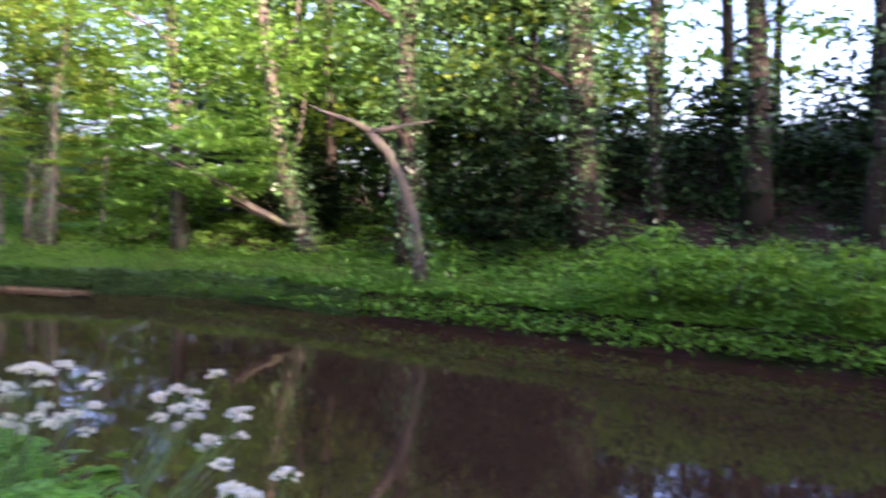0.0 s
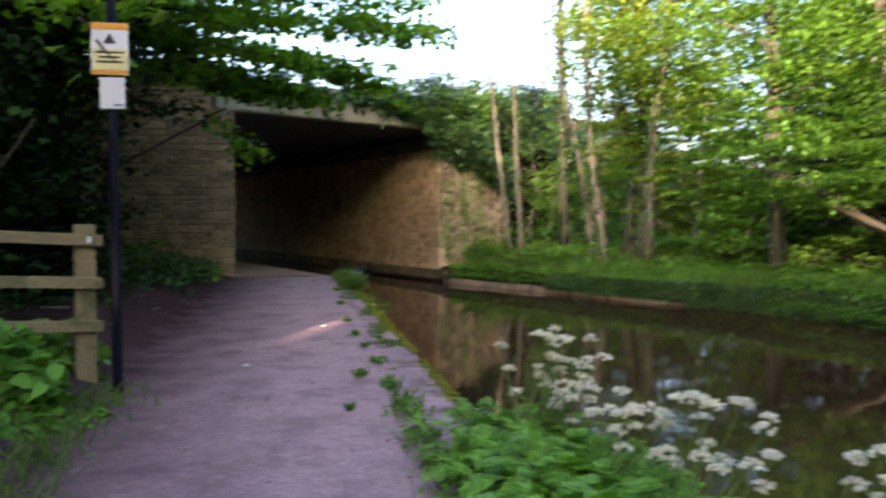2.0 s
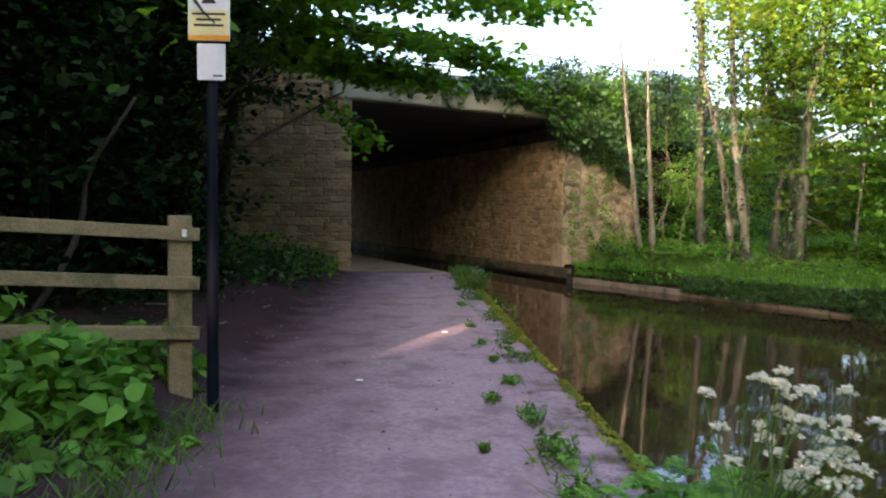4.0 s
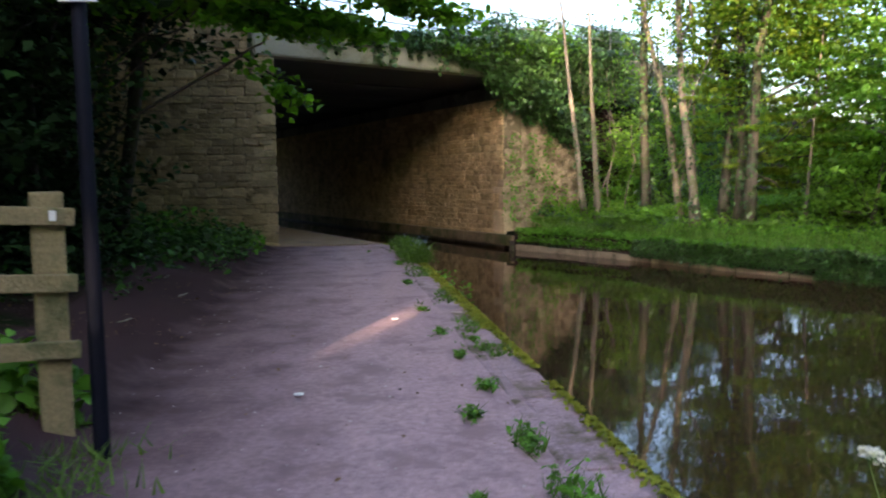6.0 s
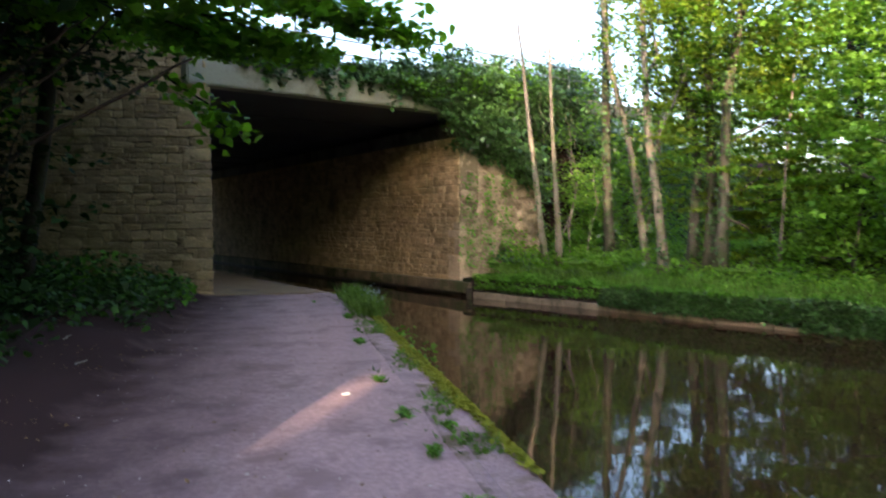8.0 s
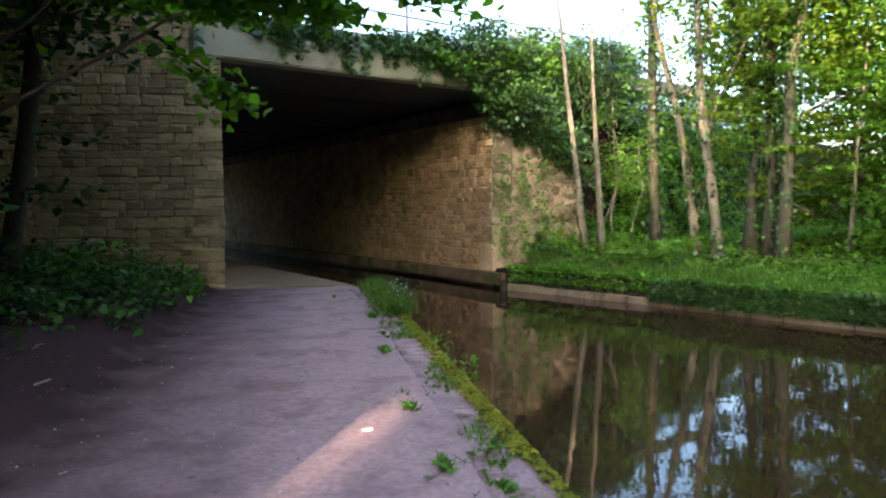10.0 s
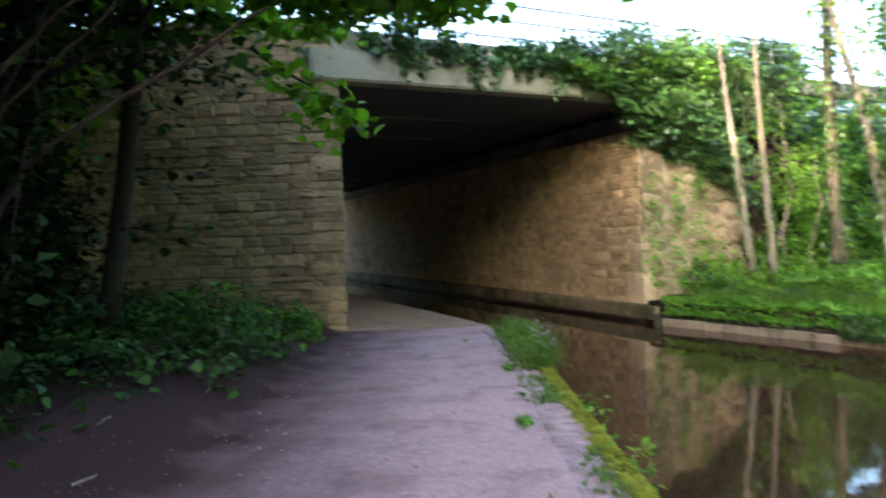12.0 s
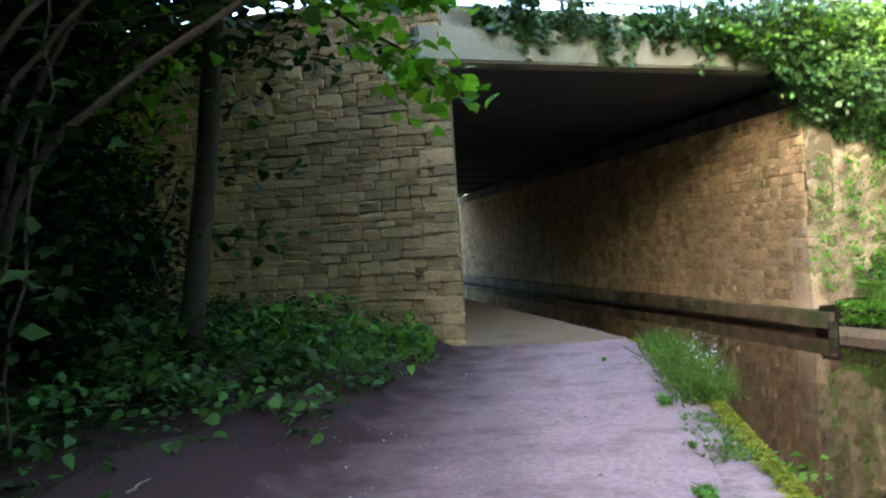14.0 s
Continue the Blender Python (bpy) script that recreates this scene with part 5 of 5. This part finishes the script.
for x, y, s in WEEDS:
    s = s * (0.65 if y > 11.8 else 1.0)
    n = int(16 + 620 * s)
    P = np.stack([rng.normal(x, s * 0.40, n), rng.normal(y, s * 1.0, n), rng.uniform(0.0, 0.6 * s, n)], 1)
    w = tagged(new("weed"), "low green weeds growing on the coping stones", "weed", "kerb weeds")
    child("foliage", quads_mesh("foliage", leaves(P, 0.048, 0.6, 0, 0.55), M_HERB), w)
    tagged(child("grass_tuft", quads_mesh("grass_tuft", blades(P * np.array([1, 1, 0]), 0.03 + 0.4 * s, 0.005, 0.8), M_GRASS), w), kind="stuff")
# clump with pale blue flowers by the bridge
n = 1500
P = np.stack([rng.normal(-0.10, 0.10, n), rng.uniform(20.4, 23.6, n), rng.uniform(0.0, 0.20, n)], 1)
P[:, 0] += near_edge(P[:, 1])
flower_clump = tagged(new("flower_clump"), "green clump with tiny pale blue flowers on the kerb", "flowers")
child("foliage", quads_mesh("foliage", np.concatenate([leaves(P, 0.07, 0.4, 0, 0.45), blades(P * np.array([1, 1, 0.2]), 0.24, 0.006, 0.5)]), M_GRASS), flower_clump)
P = np.stack([rng.normal(0.04, 0.10, 70), rng.uniform(20.6, 22.6, 70), rng.uniform(0.14, 0.36, 70)], 1)
P[:, 0] += near_edge(P[:, 1]) - 0.05
child("blossom", quads_mesh("blossom", leaves(P, 0.03, 0.6, 0, 1.0), M_BLUE), flower_clump, "tiny pale blue flowers")
for x, y in [(0.12, 18.6), (0.14, 17.3)]:
    P = np.stack([rng.normal(x, 0.09, 60), rng.normal(y, 0.12, 60), rng.uniform(-0.35, 0.12, 60)], 1)
    w = tagged(new("weed"), "leafy weed hanging over the water's edge", "weed", "kerb weeds")
    child("foliage", quads_mesh("foliage", leaves(P, 0.07, 0.4, 0.2, 0.6), M_HERB), w)


def feathery(C, size):
    """Finely divided leaves: leaflets in pairs along a midrib and its side ribs."""
    n = len(C)
    a = rng.uniform(0, 2 * np.pi, n)
    t = np.stack([np.cos(a), np.sin(a), rng.uniform(-0.35, 0.35, n)], 1)
    t /= np.linalg.norm(t, axis=1, keepdims=True)
    up = np.stack([rng.normal(0, 0.35, n), rng.normal(0, 0.35, n), np.ones(n)], 1)
    b = np.cross(up, t); b /= np.linalg.norm(b, axis=1, keepdims=True)
    nrm = np.cross(t, b)
    s = (size * rng.uniform(0.6, 1.25, n))[:, None]
    out = []
    for i in range(6):
        f = i / 5
        reach = 0.50 * (1 - f) + 0.04
        for side in (-1, 1):
            for k in range(3 if i < 4 else 2):
                g = (k + 0.6) / 3
                d = b * side * 0.85 + t * 0.55
                c = C + t * s * (0.95 * f) + d * s * reach * g - nrm * s * 0.25 * (f * f + reach * g * g) + rng.normal(0, 0.003, (n, 3))
                w = np.cross(nrm, d); w /= np.linalg.norm(w, axis=1, keepdims=True)
                l = s * 0.17 * (1.15 - 0.4 * f)
                lift = nrm * l * rng.uniform(-0.3, 0.5, (n, 1))
                out.append(np.stack([c - d * l * 0.8, c + w * l * 0.68 + lift, c + d * l, c - w * l * 0.68 + lift], axis=1))
    return np.concatenate(out)


def cow_parsley(x, y, heads, foliage, n_leaf):
    """White umbels on branching stems over a mass of leaves."""
    t = tagged(new("cow_parsley"), "cow parsley with white flower heads and green leaves", "flower", "cow parsley on the kerb")
    for hx, hy, hz in heads:
        top = Vector((hx, hy, hz))
        v, f = tube(wobble((x + random.uniform(-.06, .06), y + random.uniform(-.1, .1), 0.0), top, 5, 0.06, hx * 9 + hz), [0.004, 0.0035, 0.003, 0.003, 0.0025, 0.002], 5)
        stem = child("stem", mesh_from("stem", v, f, M_STEM), t)
        P, rays = [], []
        nu = random.randint(9, 13)
        for k in range(nu):
            a = 2.4 * k + random.uniform(-.3, .3)
            el = random.uniform(0.15, 1.45)
            c = top + Vector((math.cos(a) * math.cos(el), math.sin(a) * math.cos(el), 0.8 * math.sin(el))) * random.uniform(0.028, 0.038)
            rays.append(tube([top, c], [0.0015, 0.001], 3))
            for _ in range(11):
                P.append(c + Vector((random.gauss(0, .005), random.gauss(0, .005), random.uniform(-.007, .008))))
        v, f = join(rays)
        child("umbel", quads_mesh("umbel", leaves(np.array([list(p) for p in P]), 0.013, 0.35, 0, 1.0), M_PETAL), stem, "white flower head")
        child("flower_rays", mesh_from("flower_rays", v, f, M_STEM), stem)
    fx, fy, fr, fh = foliage
    P = np.stack([rng.normal(fx, fr * 0.55, n_leaf), rng.normal(fy, fr, n_leaf), 0.02 + fh * 0.85 * rng.uniform(0, 1, n_leaf) * rng.uniform(0.5, 1, n_leaf)], 1)
    child("foliage", quads_mesh("foliage", feathery(P, 0.13), M_COW), t, "finely divided green leaves")


random.seed(12)
def head_cloud(cx, cy, cz, rx, ry, rz, n):
    return [(cx + random.uniform(-rx, rx), cy + random.uniform(-ry, ry), cz + random.uniform(-rz, rz)) for _ in range(n)]


cow_parsley(0.02, 9.9, head_cloud(0.28, 9.85, 0.48, 0.11, 0.26, 0.20, 46) + [(-0.02, 10.1, 0.60), (0.0, 10.0, 0.50), (0.02, 9.9, 0.40), (0.28, 10.1, 0.68)], (0.05, 9.75, 0.33, 0.34), 620)
cow_parsley(0.06, 9.1, head_cloud(0.32, 9.15, 0.38, 0.13, 0.26, 0.13, 18) + [(0.3, 9.24, 0.53), (0.3, 8.97, 0.52)], (0.08, 9.0, 0.36, 0.36), 700)
cow_parsley(0.08, 8.4, head_cloud(0.36, 8.55, 0.50, 0.16, 0.25, 0.12, 14) + [(0.3, 8.73, 0.61), (0.3, 8.31, 0.69), (0.3, 8.25, 0.51)], (0.05, 8.3, 0.34, 0.33), 620)
cow_parsley(0.14, 7.8, head_cloud(0.72, 8.05, 0.48, 0.16, 0.2, 0.12, 10) + [(0.85, 8.14, 0.60), (0.78, 8.2, 0.52), (0.84, 7.95, 0.48), (0.7, 8.0, 0.36), (0.62, 7.7, 0.55), (0.5, 7.6, 0.42)], (0.02, 7.6, 0.34, 0.30), 520)
cow_parsley(0.05, 6.9, head_cloud(0.30, 7.1, 0.5, 0.2, 0.2, 0.1, 5), (0.0, 6.8, 0.32, 0.28), 420)

# ---- litter, chips, twigs ----
for x, y, s in [(-1.5, 13.2, 0.05), (-0.75, 15.72, 0.055)]:
    bm = bmesh.new()
    bmesh.ops.create_icosphere(bm, subdivisions=2, radius=s * 0.6)
    for vv in bm.verts:
        vv.co = Vector((vv.co.x * 1.1, vv.co.y * 0.8, vv.co.z * 0.3)) * (1 + 0.4 * noise.noise(vv.co * 60))
    bmesh.ops.translate(bm, vec=(x, y, 0.008), verts=bm.verts)
    me = bpy.data.meshes.new("litter"); bm.to_mesh(me); bm.free(); me.materials.append(M_LITTER)
    tagged(new("litter", me), "small crumpled white scrap lying on the gravel", "litter", "litter on the path")
n = 650
cy = rng.uniform(6.5, 24, n); cx = rng.uniform(-2.55, -0.4, n)
Vc = leaves(np.stack([cx, cy, np.full(n, 0.006)], 1), 0.016, 3.0, 0, 0.9, 0.6)
stuff("gravel_chips", Vc, M_CHIP, "scattered pale gravel chips on the path", "gravel")
n = 220
P = np.concatenate([np.stack([rng.uniform(-2.7, -0.3, n), rng.uniform(7, 24, n), np.full(n, 0.01)], 1), carpet_left(1200, 0.0, 3.0, 14, 22, 0.01)])
stuff("dead_leaves", leaves(P, 0.028, 1.5, 0, 0.7), M_DRY, "dry brown leaves scattered on the earth", "leaves")
for i in range(9):
    yy = random.uniform(14.5, 20); aa = random.uniform(0.3, 2.2)
    xx = 0.05 - 2.6 - aa
    z = float(left_height(np.array(aa), np.array(xx), np.array(yy))) + 0.03
    a = random.uniform(0, 6.28); L = random.uniform(0.12, 0.4)
    v, f = tube(wobble((xx, yy, z), (xx + math.cos(a) * L, yy + math.sin(a) * L, z + 0.01), 4, 0.04, i), [0.008, 0.008, 0.007, 0.006, 0.004], 5)
    tagged(new("twig", mesh_from("twig", v, f, M_BARK_PALE)), "broken pale twig lying on the soil", "twig", "fallen twigs")

# ---- wall stones ----
ROCK = material("pale_rock", (0.45, 0.345, 0.235), 0.92, 0.5, 2.5, 25, 0.9, stain=(0.22, 0.20, 0.08), stain_scale=1.5, stain_amount=0.15, per_object=0.2, dist=0.04)
wing_wall, right_wall = bpy.data.objects["wall_wing"], bpy.data.objects["wall_tunnel_right"]
coursed_wall(wing_wall, PIER, WING, -0.05, 4.70, (-0.08, -1), 3.0, 300, 1, 0.10, 0.17, 0.13, 0.44, depth=0.034)
coursed_wall(right_wall, RW, tun(RW, 26), -0.1, 3.26, (-TD[1], TD[0]), 4.0, 300, 2, 0.09, 0.16, 0.12, 0.36, depth=0.034)
coursed_wall(bpy.data.objects["wall_tunnel_left"], (PIER[0] + 0.0, PIER[1]), tun(PIER, 6), -0.05, 3.7, (TD[1], -TD[0]), 1.0, 60, 3)
RE = (5.5, 29.03)


def corner_block(at, side, z, h, along, out, mat, owner, proud):
    """A rough squared block at a wall's corner, proud of both faces."""
    bm = bmesh.new()
    box_bm(bm, along + 2 * proud, out + 2 * proud, h - 0.014, bevel=0.022)
    for vv in bm.verts:
        vv.co += Vector((noise.noise(vv.co * 4 + Vector((z, 0, 3))), noise.noise(vv.co * 4 + Vector((z, 5, 0))), noise.noise(vv.co * 4 + Vector((z, 9, 1))))) * proud
    t, o = Vector((TD[0], TD[1], 0)), Vector((*side, 0)).normalized()
    c = Vector((at[0], at[1], z + h / 2)) + t * (along / 2 - proud) + o * (out / 2 - proud)
    bmesh.ops.transform(bm, matrix=Matrix.Translation(c) @ Matrix((t, o, Vector((0, 0, 1)))).transposed().to_4x4(), verts=bm.verts)
    bmesh.ops.recalc_face_normals(bm, faces=bm.faces)
    return part("corner_stone", bm, mat, owner)


rc = random.Random(9)
z, k = -0.12, 0
while z < 1.2:
    h = (0.62, 0.40)[k] if k < 2 else rc.uniform(0.18, 0.34)
    corner_block(RW, (RE[0] - RW[0], RE[1] - RW[1]), z, h, (0.42, 0.18)[k % 2] * rc.uniform(0.8, 1.3), (0.22, 0.5)[k % 2] * rc.uniform(0.8, 1.2), ROCK, right_wall, 0.035)
    z += h; k += 1
z, k = -0.06, 0
while z < 3.62:
    h = min(rc.uniform(0.13, 0.25), 3.70 - z)
    corner_block(PIER, (WING[0] - PIER[0], WING[1] - PIER[1]), z, h, (0.40, 0.24)[k % 2] * rc.uniform(0.85, 1.2), (0.22, 0.42)[k % 2] * rc.uniform(0.85, 1.2), M_STONE, wing_wall, 0.028)
    z += h; k += 1
rock_top = lambda u: 2.98 - 0.22 * u - 0.42 * max(0, u - 0.9) ** 1.4 + 0.10 * math.sin(u * 7)
rock_wall = tagged(new("wall_rock_end"), "rough pale stone end of the abutment with creeping plants", "wall", kind="structure")
NU, NZ, V, F = 46, 52, [], []
RD = Vector((RE[0] - RW[0], RE[1] - RW[1], 0)).normalized()
RO = Vector((RD.y, -RD.x, 0))
for i in range(NU):
    u = 2.35 * i / (NU - 1)
    for j in range(NZ):
        z = -0.3 + (rock_top(u) + 0.3) * j / (NZ - 1)
        p = Vector((RW[0], RW[1], z)) + RD * u
        d, _ = noise.voronoi(Vector((u * 2.6, 0.3, z * 3.4)))
        bulge = 0.10 * min(1, (d[1] - d[0]) * 2.6) + 0.10 * noise.noise(p * 1.6) + 0.05 * noise.noise(p * 5) - 0.10 * (j / NZ) ** 2
        V.append(p + RO * bulge)
for i in range(NU - 1):
    for j in range(NZ - 1):
        F.append((i * NZ + j, (i + 1) * NZ + j, (i + 1) * NZ + j + 1, i * NZ + j + 1))
o = len(V)
V += [Vector((RW[0], RW[1] + 0.6, V[i * NZ + NZ - 1].z - 0.05)) + RD * (2.35 * i / (NU - 1)) for i in range(NU)]
for i in range(NU - 1):
    F.append((i * NZ + NZ - 1, (i + 1) * NZ + NZ - 1, o + i + 1, o + i))
child("rock_face", mesh_from("rock_face", V, F, ROCK), rock_wall)
P = []
for _ in range(700):
    u = random.choice([0.15, 0.7, 1.2]) + random.gauss(0, 0.12) ; z = random.uniform(0.2, 2.4)
    if z < rock_top(max(u, 0)):
        P.append((RW[0] + 0.93 * u + 0.06, RW[1] + 0.33 * u - 0.20, z))
R = []
for k in range(9):
    u = 0.05 + 0.27 * k
    c = Vector((RW[0], RW[1], rock_top(u) + 0.10)) + RD * u + RO * 0.06
    R.append(clumps(tuple(c), (0.26, 0.16, 0.16), 9, 22, 0.09, 0.8)[0])
R = np.concatenate(R)
stuff("rock_ivy", leaves(R, 0.085, 0.1, 0.8, 0.9, 0.4, np.tile(np.array([-0.2, -1.0, 0.4]), (len(R), 1))), M_IVY, "dark ivy trailing over the top of the pale rock", "ivy")
stuff("wall_creeper", leaves(np.array(P), 0.07, 0.1, 0.8, 0.8, 0.4, np.tile(np.array([0.3, -1.0, 0.2]), (len(P), 1))), M_HERB, "small green creeper on the pale rock", "plants")
